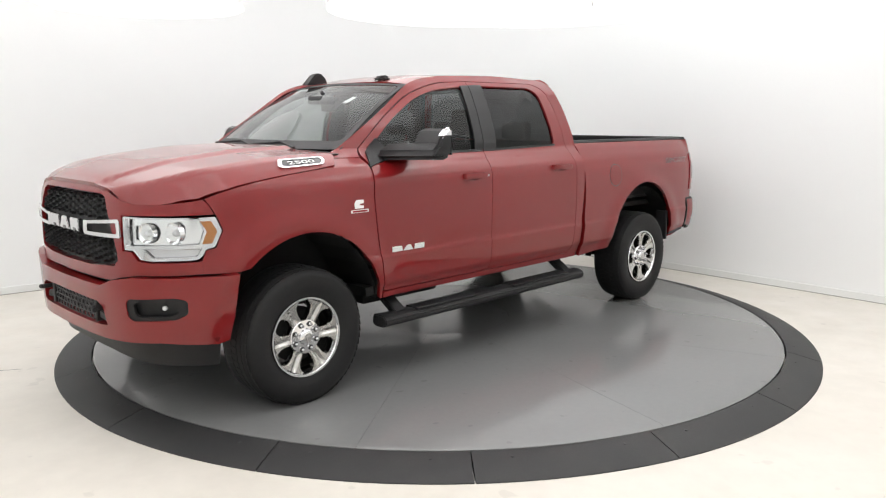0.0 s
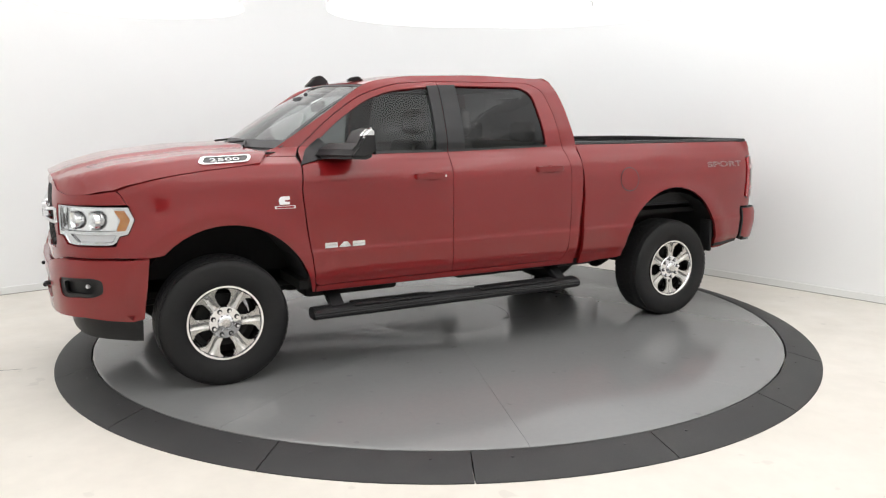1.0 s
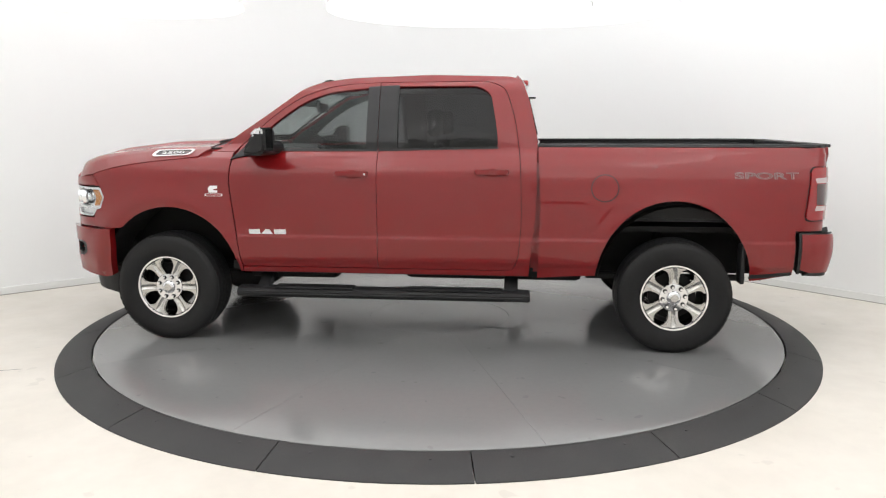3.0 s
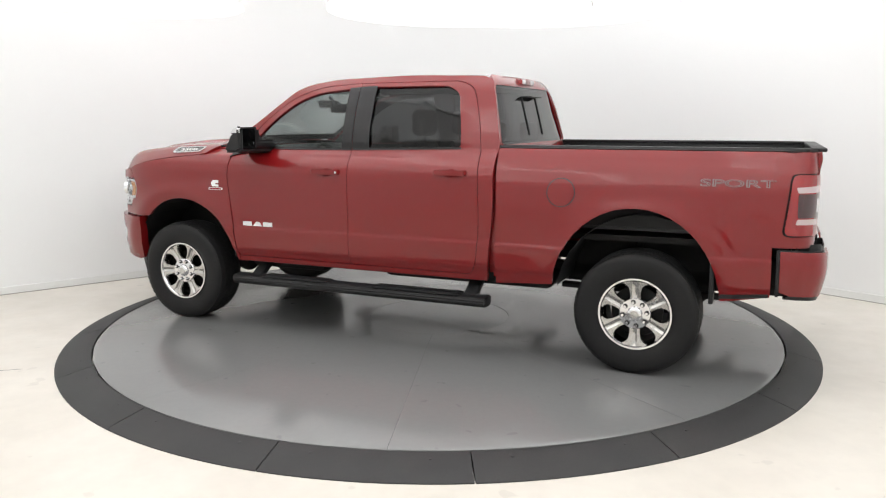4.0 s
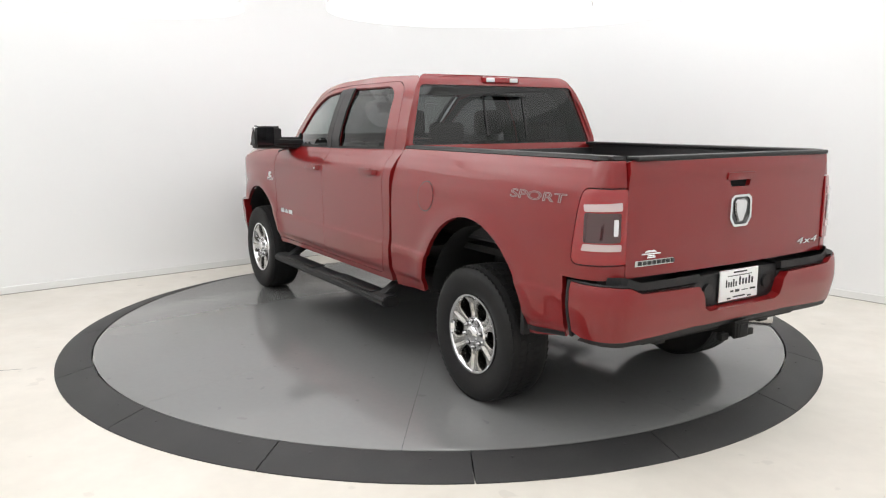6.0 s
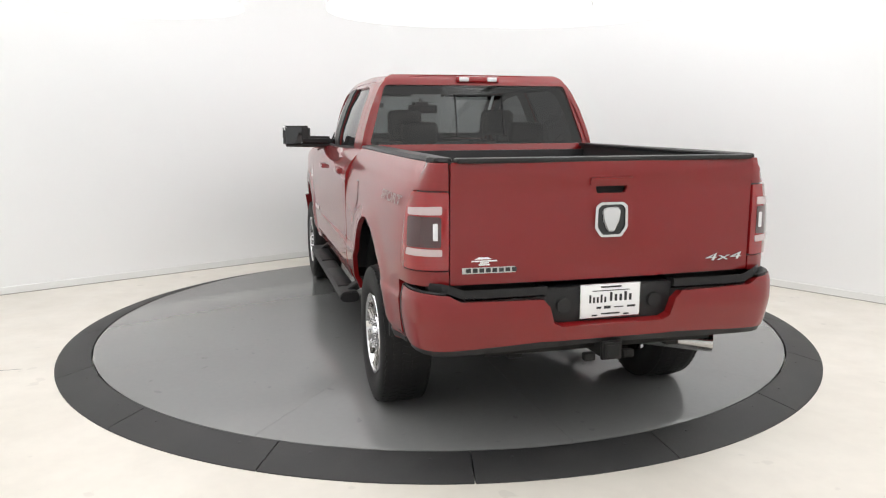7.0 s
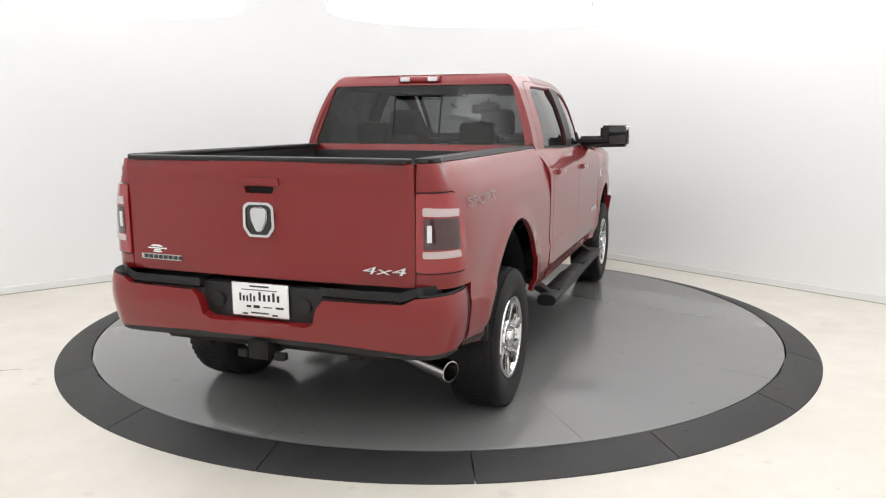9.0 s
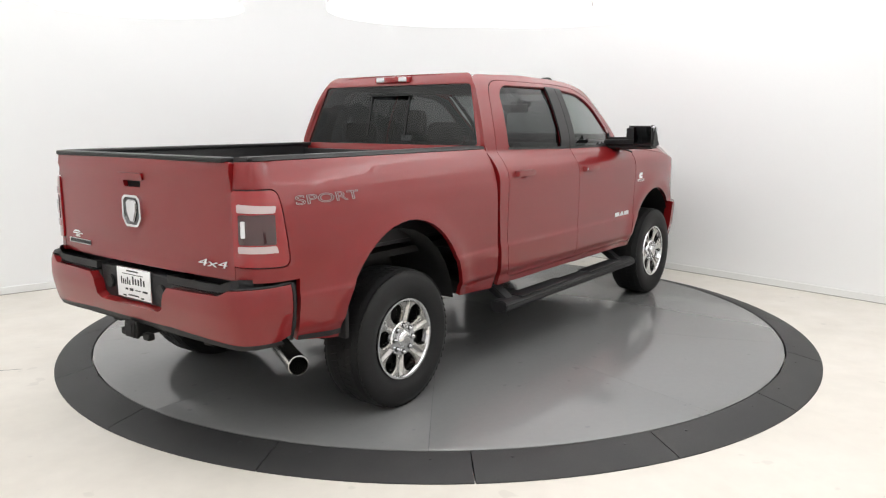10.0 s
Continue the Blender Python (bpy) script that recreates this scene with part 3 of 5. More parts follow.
# ---------------------------------------------------------------- wheels
def wheel():
    """One wheel at the origin, its outer face towards +y."""
    w = empty("wheel")
    R = WHEEL_R
    prof = [(0.245, -0.125), (0.30, -0.142), (0.36, -0.146), (0.392, -0.135), (R - 0.006, -0.115), (R, -0.09), (R, 0.09), (R - 0.006, 0.115), (0.392, 0.135),
            (0.36, 0.146), (0.30, 0.142), (0.252, 0.128), (0.240, 0.118), (0.238, -0.11), (0.245, -0.125)]
    ty = part("tyre", lathe(prof, 72), TYRE, w, "black all-terrain tyre")
    tread = None
    for row, (y0, y1) in enumerate(((-0.125, -0.075), (-0.065, -0.02), (-0.01, 0.035), (0.045, 0.085), (0.092, 0.13))):
        for k in range(60):
            a = 2 * math.pi * (k + 0.5 * (row % 2)) / 60
            bm = bmesh.new()
            bmesh.ops.create_cube(bm, size=1, matrix=Matrix.Rotation(-a, 4, "Y") @ Matrix.Translation((R + (0.0 if 0 < row < 4 else -0.0085), (y0 + y1) / 2, 0))
                                  @ Matrix.LocRotScale(None, Euler((0.25 if row % 2 else -0.25, 0, 0)), (0.005, y1 - y0, 0.036)))
            tread = merge(tread, bm) if tread is None else merge(tread, bm)
    part("tread", tread, TYRE, ty)
    rim = lathe([(0.243, 0.126), (0.240, 0.134), (0.228, 0.133), (0.218, 0.118), (0.212, 0.07), (0.205, -0.1), (0.235, -0.115)], 72)
    rp = part("rim", rim, CHROME, w, "polished chrome rim")
    part("brake_disc", lathe([(0.001, 0.0), (0.17, 0.0), (0.17, 0.03), (0.06, 0.03), (0.001, 0.03)], 40), UNDER, w)
    part("barrel", lathe([(0.203, -0.10), (0.203, 0.06)], 48), UNDER, rp)
    for k in range(6):
        a = radians(60 * k)
        out = [(0.07, -0.040), (0.108, -0.034), (0.135, -0.034), (0.165, -0.039), (0.185, -0.049), (0.198, -0.066), (0.203, -0.086), (0.208, -0.108), (0.222, -0.058), (0.227, 0.0)]
        out = out + [(x, -z) for x, z in out[-2::-1]]
        sp = prism(out, "y", 0.06, 0.112, 0.007)
        for r0 in (0.10, 0.12, 0.14, 0.16, 0.18, 0.20):
            bmesh.ops.bisect_plane(sp, geom=sp.verts[:] + sp.edges[:] + sp.faces[:], plane_co=(r0, 0, 0), plane_no=(1, 0, 0))
        for z0 in (-0.022, -0.016, -0.010, 0.010, 0.016, 0.022):
            bmesh.ops.bisect_plane(sp, geom=sp.verts[:] + sp.edges[:] + sp.faces[:], plane_co=(0, 0, z0), plane_no=(0, 0, 1))
        smooth(sp, 40)
        for v in sp.verts:
            r = math.hypot(v.co.x, v.co.z)
            v.co.y += 0.014 * max(0, (r - 0.10) / 0.12) - 0.011 * (1 if abs(v.co.z) < 0.0125 else 0) * (1 if 0.115 < r < 0.205 and v.co.y > 0.1 else 0)
        bmesh.ops.rotate(sp, verts=sp.verts[:], matrix=Matrix.Rotation(a, 3, "Y"))
        part("spoke", sp, ALLOY, rp, "machined bright alloy spoke")
    hubc = lathe([(0.001, 0.142), (0.030, 0.141), (0.044, 0.136), (0.049, 0.128), (0.051, 0.120), (0.100, 0.117), (0.107, 0.108), (0.109, 0.06)], 40)
    hp = part("hub", hubc, CHROME, rp)
    part("cap_badge", lathe([(0.001, 0.1445), (0.026, 0.1440), (0.030, 0.140)], 24), STEEL, hp)
    for k in range(8):
        a = radians(45 * k + 22.5)
        c, z = 0.079 * math.cos(a), 0.079 * math.sin(a)
        part("lug_nut", cyl((c, 0.10, z), (c, 0.143, z), 0.0110, 0.0090, 12, bevel=0.002), CHROME, hp)
        part("lug_hole", cyl((c, 0.1165, z), (c, 0.1195, z), 0.0165, n=16), GLOSS_BLACK, hp)
    return w


first = wheel()
first.parent = truck
for k, (x, s, turn) in enumerate(((AX_F, 1, 2.0), (AX_F, -1, 11.0), (AX_R, 1, 31.0), (AX_R, -1, 20.0))):
    m = pose(x, s * 0.865, WHEEL_Z, 0, 0, 0 if s > 0 else 180) @ pose(0, 0, 0, 0, turn, 0)
    if k == 0:
        first.matrix_basis = m
    else:
        copy_thing(first, m)

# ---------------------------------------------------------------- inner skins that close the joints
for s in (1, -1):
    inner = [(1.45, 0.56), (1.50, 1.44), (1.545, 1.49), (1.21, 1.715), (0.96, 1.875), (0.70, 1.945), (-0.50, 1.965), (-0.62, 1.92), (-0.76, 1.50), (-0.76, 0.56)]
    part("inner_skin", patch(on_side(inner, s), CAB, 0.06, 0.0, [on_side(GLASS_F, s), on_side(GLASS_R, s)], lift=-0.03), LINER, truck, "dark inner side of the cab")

# ---------------------------------------------------------------- bonnet
hood_mid = curve([1.6, 1.8, 2.13, 2.57, 2.85, 2.93], [1.524, 1.522, 1.511, 1.460, 1.382, 1.332], 0.06)
hood_wide = curve([1.6, 1.9, 2.1, 2.28, 2.46, 2.60, 2.72, 2.80, 2.85, 2.89, 2.93], [0.950, 0.956, 0.964, 0.964, 0.946, 0.906, 0.836, 0.75, 0.665, 0.56, 0.46], 0.045)
hood_low = curve([1.65, 1.755, 1.88, 2.08, 2.28, 2.40, 2.5, 2.60, 2.69, 2.82, 2.88, 2.93], [1.42, 1.408, 1.395, 1.376, 1.350, 1.327, 1.303, 1.272, 1.254, 1.246, 1.262, 1.310], 0.03)


def hood_surf(x, y):
    """A flat-topped dome with a crease at either side, a shallow valley, then a shoulder that rolls over into the edge."""
    wide, drop = hood_wide(x), hood_mid(x) - hood_low(x)
    q = math.sqrt(min(1.0, wide / 0.95))
    y1, y2 = 0.45 * q, min(0.80 * q, wide * 0.87)
    first = min(0.026, drop * 0.25)
    second = min(0.044, drop * 0.42)
    ys = (0.0, y1 * 0.6, y1, y1 + 0.05 * q, y2, y2 + (wide - y2) * 0.35, y2 + (wide - y2) * 0.72, wide, wide + 0.1)
    zs = (0.0, 0.001, 0.006, first, second, second + (drop - second) * 0.20, second + (drop - second) * 0.62, drop * 1.0, drop + 0.12)
    a = abs(y)
    z = sum(float(np.interp(a + k, ys, zs)) for k in (-0.010, -0.005, 0.0, 0.005, 0.010)) / 5
    return x, y, hood_mid(x) - z


hood_half = [(1.80, 0.0), (1.77, 0.3), (1.70, 0.66), (1.672, 0.85), (1.735, 0.949), (1.9, 0.955), (2.1, 0.963), (2.28, 0.963), (2.46, 0.944), (2.60, 0.904), (2.72, 0.833),
             (2.815, 0.752), (2.872, 0.635), (2.904, 0.46), (2.917, 0.25), (2.921, 0.0)]
hood = part("bonnet", patch(hood_half + [(x, -y) for x, y in hood_half[-2:0:-1]], hood_surf, (0.05, 0.018), 0.03), PAINT, truck)
cowl = [(1.83, 0), (1.79, 0.4), (1.73, 0.70), (1.70, 0.83), (1.60, 0.81), (1.55, 0.73), (1.70, 0.0)]
part("cowl", patch(cowl + [(x, -y) for x, y in cowl[-2:0:-1]], lambda x, y: (x, y, 1.492 - 0.03 * y * y), 0.1, 0.03), BLACK, truck, "black plastic cowl panel")
for s in (1, -1):
    def badge_map(lx, lz, s=s):
        """A small plate on the bonnet's shoulder: lx along, lz up the slope."""
        x, y = 1.945 - lx, 0.900 + 0.02 * lx - lz * 0.72
        px, py, pz = hood_surf(x, y)
        return px, s * py, pz
    outer = fillet([(-0.165, -0.02), (-0.135, 0.05), (0.165, 0.05), (0.165, 0.0), (0.14, -0.045), (-0.14, -0.045)], 0.018)
    inside = fillet([(-0.137, -0.018), (-0.115, 0.037), (0.145, 0.037), (0.145, 0.0), (0.122, -0.032), (-0.118, -0.032)], 0.012)
    bd = part("model_badge", patch(outer, badge_map, 0.03, 0.014, [inside], lift=0.010), CHROME, hood, "chrome-framed number badge")
    part("badge_face", patch(inside, badge_map, 0.03, 0.01, lift=0.006), GLOSS_BLACK, bd)
    me = letters("2500", 0.18, 0.036)
    for v in me.vertices:
        lx, ly, lz = v.co
        p = Vector(badge_map(lx if s > 0 else -lx, lz + 0.003))
        v.co = p + Vector((0, s * 0.7, 0.71)) * (0.008 - ly)
    part("number", me, WHITE, bd)

# ---------------------------------------------------------------- nose
def nose(pts, s=1):
    """Outline by y and z, or by ('x', x) and z past the corner, as run and z."""
    return [((run_x(a[1]) if isinstance(a, tuple) else run_y(a)) * s, z) for a, z in pts]


LAMP_L = [(0.625, 1.178), (("x", 2.530), 1.170), (("x", 2.500), 1.095), (("x", 2.540), 1.010), (("x", 2.585), 1.000), (("x", 2.605), 0.962), (("x", 2.63), 0.946),
          (0.77, 0.944), (0.72, 0.952), (0.685, 0.998), (0.63, 1.0)]
GRILLE = [(0.0, 1.292), (0.42, 1.287), (0.465, 1.27), (0.53, 1.14), (0.575, 0.985), (0.578, 0.94), (0.545, 0.905), (0.30, 0.888), (0.0, 0.885)]
grille_hole = nose(GRILLE) + [(-u, z) for u, z in nose(GRILLE)[-2:0:-1]]
half = nose([(0.0, 1.322), (0.25, 1.322), (0.45, 1.314), (0.60, 1.262), (0.70, 1.242), (0.80, 1.243), (("x", 2.72), 1.247), (("x", 2.65), 1.256), (("x", 2.592), 1.265), (("x", 2.564), 1.240)])
half += [(run_x(2.537), 1.185), *[(u, z) for u, z in nose([(0.619, 1.184), (0.618, 0.992), (0.675, 0.99), (0.71, 0.942), (0.77, 0.934), (("x", 2.625), 0.934)])],
         (run_x(2.6046), 0.94), (run_x(2.6046), 0.868)]
half += nose([(0.70, 0.866), (0.60, 0.848), (0.5, 0.824), (0.0, 0.822)])
part("nose_panel", patch(half + [(-u, z) for u, z in half[-2:0:-1]], CAB, 0.04, 0.05, [grille_hole]), PAINT, truck)
gr = part("grille", patch(grille_hole, CAB, 0.1, -0.03, lift=-0.05), GRILLE_BLACK, truck, "satin black grille with lozenge cells")
hexagon = [(-0.036, 0.0), (-0.022, 0.0165), (0.022, 0.0165), (0.036, 0.0), (0.022, -0.0165), (-0.022, -0.0165)]
cell = bmesh.new()
loops = [[cell.verts.new((x, y * k, z * m)) for y, z in hexagon] for x, k, m in ((-0.03, 0.98, 0.98), (0.0, 0.98, 0.98), (0.006, 0.90, 0.84), (0.0, 0.80, 0.66), (-0.03, 0.74, 0.58))]
for p, q in zip(loops, loops[1:]):
    for k in range(6):
        cell.faces.new((p[k], p[(k + 1) % 6], q[(k + 1) % 6], q[k]))
bmesh.ops.recalc_face_normals(cell, faces=cell.faces[:])
cell_in = bpy.data.meshes.new("cell")
cell.to_mesh(cell_in)
cell.free()
cell_in.materials.append(GRILLE_BLACK)
for low, high in ((1.145, 1.275), (0.912, 1.058)):
    for col in range(-9, 10):
        for row in range(5):
            y, z = col * 0.058, high - 0.0165 - row * 0.033 - (0.0165 if col % 2 else 0.0)
            wide = float(np.interp(z, [0.9, 0.95, 1.0, 1.14, 1.27, 1.29], [0.53, 0.565, 0.56, 0.515, 0.45, 0.41]))
            if z < low or abs(y) > wide - 0.02:
                continue
            x, yy, _ = CAB(math.copysign(run_y(abs(y)), y), z)
            o = part("grille_cell", cell_in, None, gr)
            o.location = (x - 0.022, yy, z)
            o.rotation_euler = (0, 0, -0.16 * y / 0.5)
for s in (1, -1):
    ring = nose([(0.255, 1.134), (0.30, 1.134), (0.61, 1.162), (0.62, 1.062), (0.28, 1.056), (0.255, 1.062)], s)
    slot = nose([(0.305, 1.117), (0.590, 1.141), (0.598, 1.083), (0.305, 1.076)], s)
    part("grille_wing", patch(fillet(ring, 0.012), CAB, 0.08, 0.03, [fillet(slot, 0.008)], lift=0.012), CHROME, gr, "chrome bracket of the grille bar")
for k, y in enumerate((0.155, 0.0, -0.155)):
    pts = ([(y - 0.062, 1.064), (y - 0.062, 1.136), (y + 0.062, 1.136), (y + 0.062, 1.064)], [(y - 0.075, 1.064), (y - 0.032, 1.136), (y + 0.032, 1.136), (y + 0.075, 1.064)],
           [(y - 0.075, 1.064), (y - 0.07, 1.136), (y + 0.07, 1.136), (y + 0.075, 1.064)])[k]
    bm = prism(pts, "x", 2.945, 2.972, 0.004)
    part("maker_badge", bm, CHROME, gr, "chrome block badge")
    part("badge_slot", prism([(y - 0.016, 1.062), (y - 0.016, 1.082), (y + 0.016, 1.082), (y + 0.016, 1.062)], "x", 2.95, 2.974), GLOSS_BLACK, gr)

for s in (1, -1):
    out = fillet(nose(LAMP_L, s), 0.008, 3)
    cu, cz = sum(p[0] for p in out) / len(out), 1.075
    lamp = part("headlight", patch(out, CAB, 0.05, -0.04, lift=-0.045), REFLECTOR, truck, "clear headlight with chrome reflector")
    inset = [(run_y(0.637) * s, 1.168), (run_x(2.612) * s, 1.163), (run_x(2.588) * s, 1.095), (run_x(2.612) * s, 1.024), (run_y(0.637) * s, 1.020)]
    part("chrome_frame", patch(out, CAB, 0.05, 0.02, [fillet(inset, 0.01, 3),
         fillet([(run_y(0.73) * s, 1.008), (run_x(2.60) * s, 1.006), (run_x(2.625) * s, 0.962), (run_y(0.775) * s, 0.960)], 0.008, 3)], lift=-0.010), CHROME, lamp)
    amber = [(run_x(2.608) * s, 1.152), (run_x(2.552) * s, 1.150), (run_x(2.524) * s, 1.095), (run_x(2.552) * s, 1.03), (run_x(2.602) * s, 1.028), (run_x(2.576) * s, 1.095)]
    part("amber_reflector", patch(fillet(amber, 0.006, 2), CAB, 0.05, 0.01, lift=-0.006), AMBER, lamp, "amber side reflector")
    for y, r in ((0.735, 0.05), (0.845, 0.052)):
        x, yy, z = CAB(run_y(y), 1.09)
        place = Matrix.Translation((x - 0.072, s * yy * 0.985, 1.09)) @ Matrix.Rotation(radians(-90 + 14 * s), 4, "Z")
        bm = lathe([(0.014, 0.0), (r * 0.5, 0.006), (r * 0.85, 0.022), (r * 1.06, 0.046), (r * 1.12, 0.05), (r * 1.12, 0.02)], 28)
        bmesh.ops.transform(bm, matrix=place, verts=bm.verts[:])
        bowl = part("reflector_bowl", bm, REFLECTOR, lamp)
        bm = lathe([(0.001, 0.048), (0.013, 0.044), (0.019, 0.03), (0.019, 0.0)], 20)
        bmesh.ops.transform(bm, matrix=place, verts=bm.verts[:])
        part("bulb_cover", bm, LAMPWHITE, bowl)
    x, yy, z = CAB(run_y(0.655), 1.09)
    part("running_lamp", box(x - 0.03, x - 0.018, s * 0.648, s * 0.664, 1.045, 1.125, 0.003), GLOSS_BLACK, lamp)
    part("lower_lamp", patch([(run_y(0.74) * s, 1.002), (run_x(2.61) * s, 1.0), (run_x(2.635) * s, 0.963), (run_y(0.78) * s, 0.961)], CAB, 0.05, 0.01, lift=-0.03), LAMPWHITE, lamp)
    part("lens", patch(out, CAB, 0.06, 0.0, lift=-0.003), LENS, lamp, "clear plastic lens")

# front bumper
BUMP = shell(out=0.035)
end = [(run_x(2.43), 0.856), (run_x(2.448), 0.70), (run_x(2.482), 0.485), (run_x(2.54), 0.472), (run_x(2.68), 0.485)]
bump = nose([(0.0, 0.795), (0.45, 0.795), (0.56, 0.835), (0.68, 0.858)]) + end + nose([(0.80, 0.502), (0.55, 0.498), (0.45, 0.496), (0.0, 0.495)])
intake = nose([(0.0, 0.708), (0.40, 0.700), (0.455, 0.672), (0.485, 0.575), (0.40, 0.568), (0.0, 0.568)])
fogs = [fillet([(u * s, z) for u, z in nose([(0.665, 0.742), (0.855, 0.752), (0.89, 0.735), (0.89, 0.66), (0.855, 0.63), (0.68, 0.62), (0.65, 0.645), (0.645, 0.72)])], 0.02, 3) for s in (1, -1)]
fb = part("front_bumper", patch(bump + [(-u, z) for u, z in bump[-2:0:-1]], BUMP, 0.045, 0.07, [intake + [(-u, z) for u, z in intake[-2:0:-1]], *fogs]), PAINT, truck)
part("lower_grille", patch(nose([(0.0, 0.72), (0.50, 0.72), (0.50, 0.55), (0.0, 0.55)]) + [(-u, z) for u, z in nose([(0.50, 0.55), (0.50, 0.72)])], BUMP, 0.1, 0.0, lift=-0.068), BLACK, fb)
hexa = bmesh.new()
for a in range(6):
    p, q = ((0.03 * math.cos(radians(60 * k)), 0.018 * math.sin(radians(60 * k))) for k in (a, a + 1))
    hexa = cyl((0, *p), (0, *q), 0.0045, n=6, bm=hexa)
hex_me = bpy.data.meshes.new("cell")
hexa.to_mesh(hex_me)
hexa.free()
hex_me.materials.append(TRIM)
for r in range(4):
    for k in range(-6, 7):
        y = k * 0.052 + (0.026 if r % 2 else 0)
        if abs(y) < 0.30:
            o = part("mesh_cell", hex_me, None, fb)
            o.location = (2.952 - 0.1 * y * y, y, 0.585 + r * 0.033)
for s in (1, -1):
    part("bumper_bracket", box(2.88, 2.955, s * 0.31, s * 0.35, 0.56, 0.71, 0.006), BLACK, fb)
    part("bumper_end_pad", prism([(s * 0.36, 0.59), (s * 0.36, 0.64), (s * 0.455, 0.625), (s * 0.47, 0.58)], "x", 2.88, 2.945, 0.006), BLACK, fb)
    part("tow_hook", tube([(2.9, s * 0.40, 0.66), (2.99, s * 0.40, 0.66), (2.995, s * 0.43, 0.655)], 0.014), BLACK, fb)
    pocket = fogs[0 if s > 0 else 1]
    fg = part("fog_pocket", patch(pocket, BUMP, 0.06, -0.04, lift=-0.045), BLACK, fb, "black fog lamp pocket")
    part("pocket_frame", patch(pocket, BUMP, 0.06, 0.02, [[((u - fogs[0][0][0] * 0 - sum(p[0] for p in pocket) / len(pocket)) * 0.72 + sum(p[0] for p in pocket) / len(pocket),
         (z - 0.688) * 0.66 + 0.688) for u, z in pocket]], lift=-0.008), BLACK, fg)
    x, y, z = BUMP(run_y(0.80), 0.69)
    part("fog_lamp", cyl((x - 0.055, s * y * 0.97, 0.69), (x - 0.035, s * y * 0.985, 0.69), 0.013, n=16, bevel=0.003), LAMPWHITE, fg)
AIR = shell(out=-0.07)
dam = nose([(0.0, 0.52), (0.6, 0.53), (("x", 2.62), 0.535), (("x", 2.50), 0.53), (("x", 2.515), 0.315), (("x", 2.55), 0.317), (("x", 2.66), 0.325), (0.6, 0.348), (0.3, 0.365), (0.0, 0.37)])
part("air_dam", patch(dam + [(-u, z) for u, z in dam[-2:0:-1]], AIR, 0.08, 0.02), BLACK, truck, "black plastic air dam")

# ---------------------------------------------------------------- windscreen, roof, back of the cab
def screen(a, b):
    x = (1.725 - 0.165 * a * a) * (1 - b) + (0.968 - 0.085 * a * a) * b
    y = a * (0.775 * (1 - b) + 0.655 * b)
    z = 1.495 * (1 - b) + (1.945 - 0.022 * a * a) * b
    k = 0.025 * math.sin(math.pi * b)
    return x + 0.5 * k, y, z + 0.85 * k


ws = part("windscreen", patch([(-1, 0), (1, 0), (1, 1), (-1, 1)], screen, 0.1, 0.004, lift=-0.004), WINDSHIELD, truck, "clear laminated windscreen")
part("dark_border", patch([(-1, 0), (1, 0), (1, 1), (-1, 1)], screen, 0.1, 0.004, [fillet([(-0.945, 0.10), (0.945, 0.10), (0.95, 0.965), (-0.95, 0.965)], 0.06)], lift=-0.001),
     DARKTEXT, ws)
sticker = [(0.50, 0.66), (0.57, 0.66), (0.60, 0.76), (0.53, 0.76)]
part("paper_sticker", patch(sticker, screen, 0.1, 0.0, lift=-0.012), WHITE, ws, "small white paper sticker")
for y in (0.52, 0.02):
    part("wiper", tube([(1.73, y, 1.505), (1.66, y - 0.25, 1.535), (1.71, y - 0.52, 1.517)], 0.008, 8), BLACK, truck, "black wiper arm and blade")
roof_mid = curve([-0.72, -0.5, 0.0, 0.58, 0.92, 0.97], [2.000, 2.019, 2.034, 2.012, 1.955, 1.942], 0.05)


def roof_surf(x, y):
    return x, y, roof_mid(x) - 0.045 * (abs(y) / 0.66) ** 4


edge = [(-0.668, -0.60), (-0.65, -0.648)] + [(x, -0.648 - 0.032 * cab_swell(x)) for x in (-0.5, -0.3, -0.1, 0.2, 0.5, 0.7)] + [(0.875, -0.640)]
front = [(0.968 - 0.085 * a * a, a * 0.635) for a in (-0.9, -0.6, -0.3, 0.0, 0.3, 0.6, 0.9)]
part("roof", patch(edge + front + [(x, -y) for x, y in edge[::-1]], roof_surf, 0.06, 0.03), PAINT, truck)
part("headliner", box(-0.62, 0.88, -0.60, 0.60, 1.915, 1.935, 0.006), HEADLINE, truck, "light grey headliner")


def cab_back(y, z):
    return 0.035 * max(0.0, (z - 1.93) / 0.07) ** 2 - 0.685 - (1.985 - z) * 0.25 - 0.02 * (1 - (y / 0.8) ** 2) + 0.05 * max(0.0, abs(y) / (0.66 + (1.98 - z) * 0.42) - 0.86), y, z


back_hole = fillet([(0.694, 1.928), (0.826, 1.503), (-0.826, 1.503), (-0.694, 1.928)], 0.03)
part("cab_back_panel", patch(fillet([(0.64, 2.005), (0.69, 1.975), (0.898, 1.47), (0.91, 1.36), (-0.91, 1.36), (-0.898, 1.47), (-0.69, 1.975), (-0.64, 2.005)], 0.02), cab_back, 0.06,
     0.03, [back_hole]), PAINT, truck)
bg = part("rear_window", patch(back_hole, cab_back, 0.12, 0.004, lift=-0.008), PRIVACY, truck, "dark rear window with a sliding pane")
sl = part("slider_frame", box(-0.80, -0.73, -0.185, 0.185, 1.852, 1.858), BLACK, bg)
for y in (-0.182, 0.182):
    bm = box(-0.004, 0.004, y - 0.005, y + 0.005, 1.56, 1.855)
    for v in bm.verts:
        v.co.x += cab_back(y, v.co.z)[0] + 0.004
    part("slider_rail", bm, BLACK, bg)
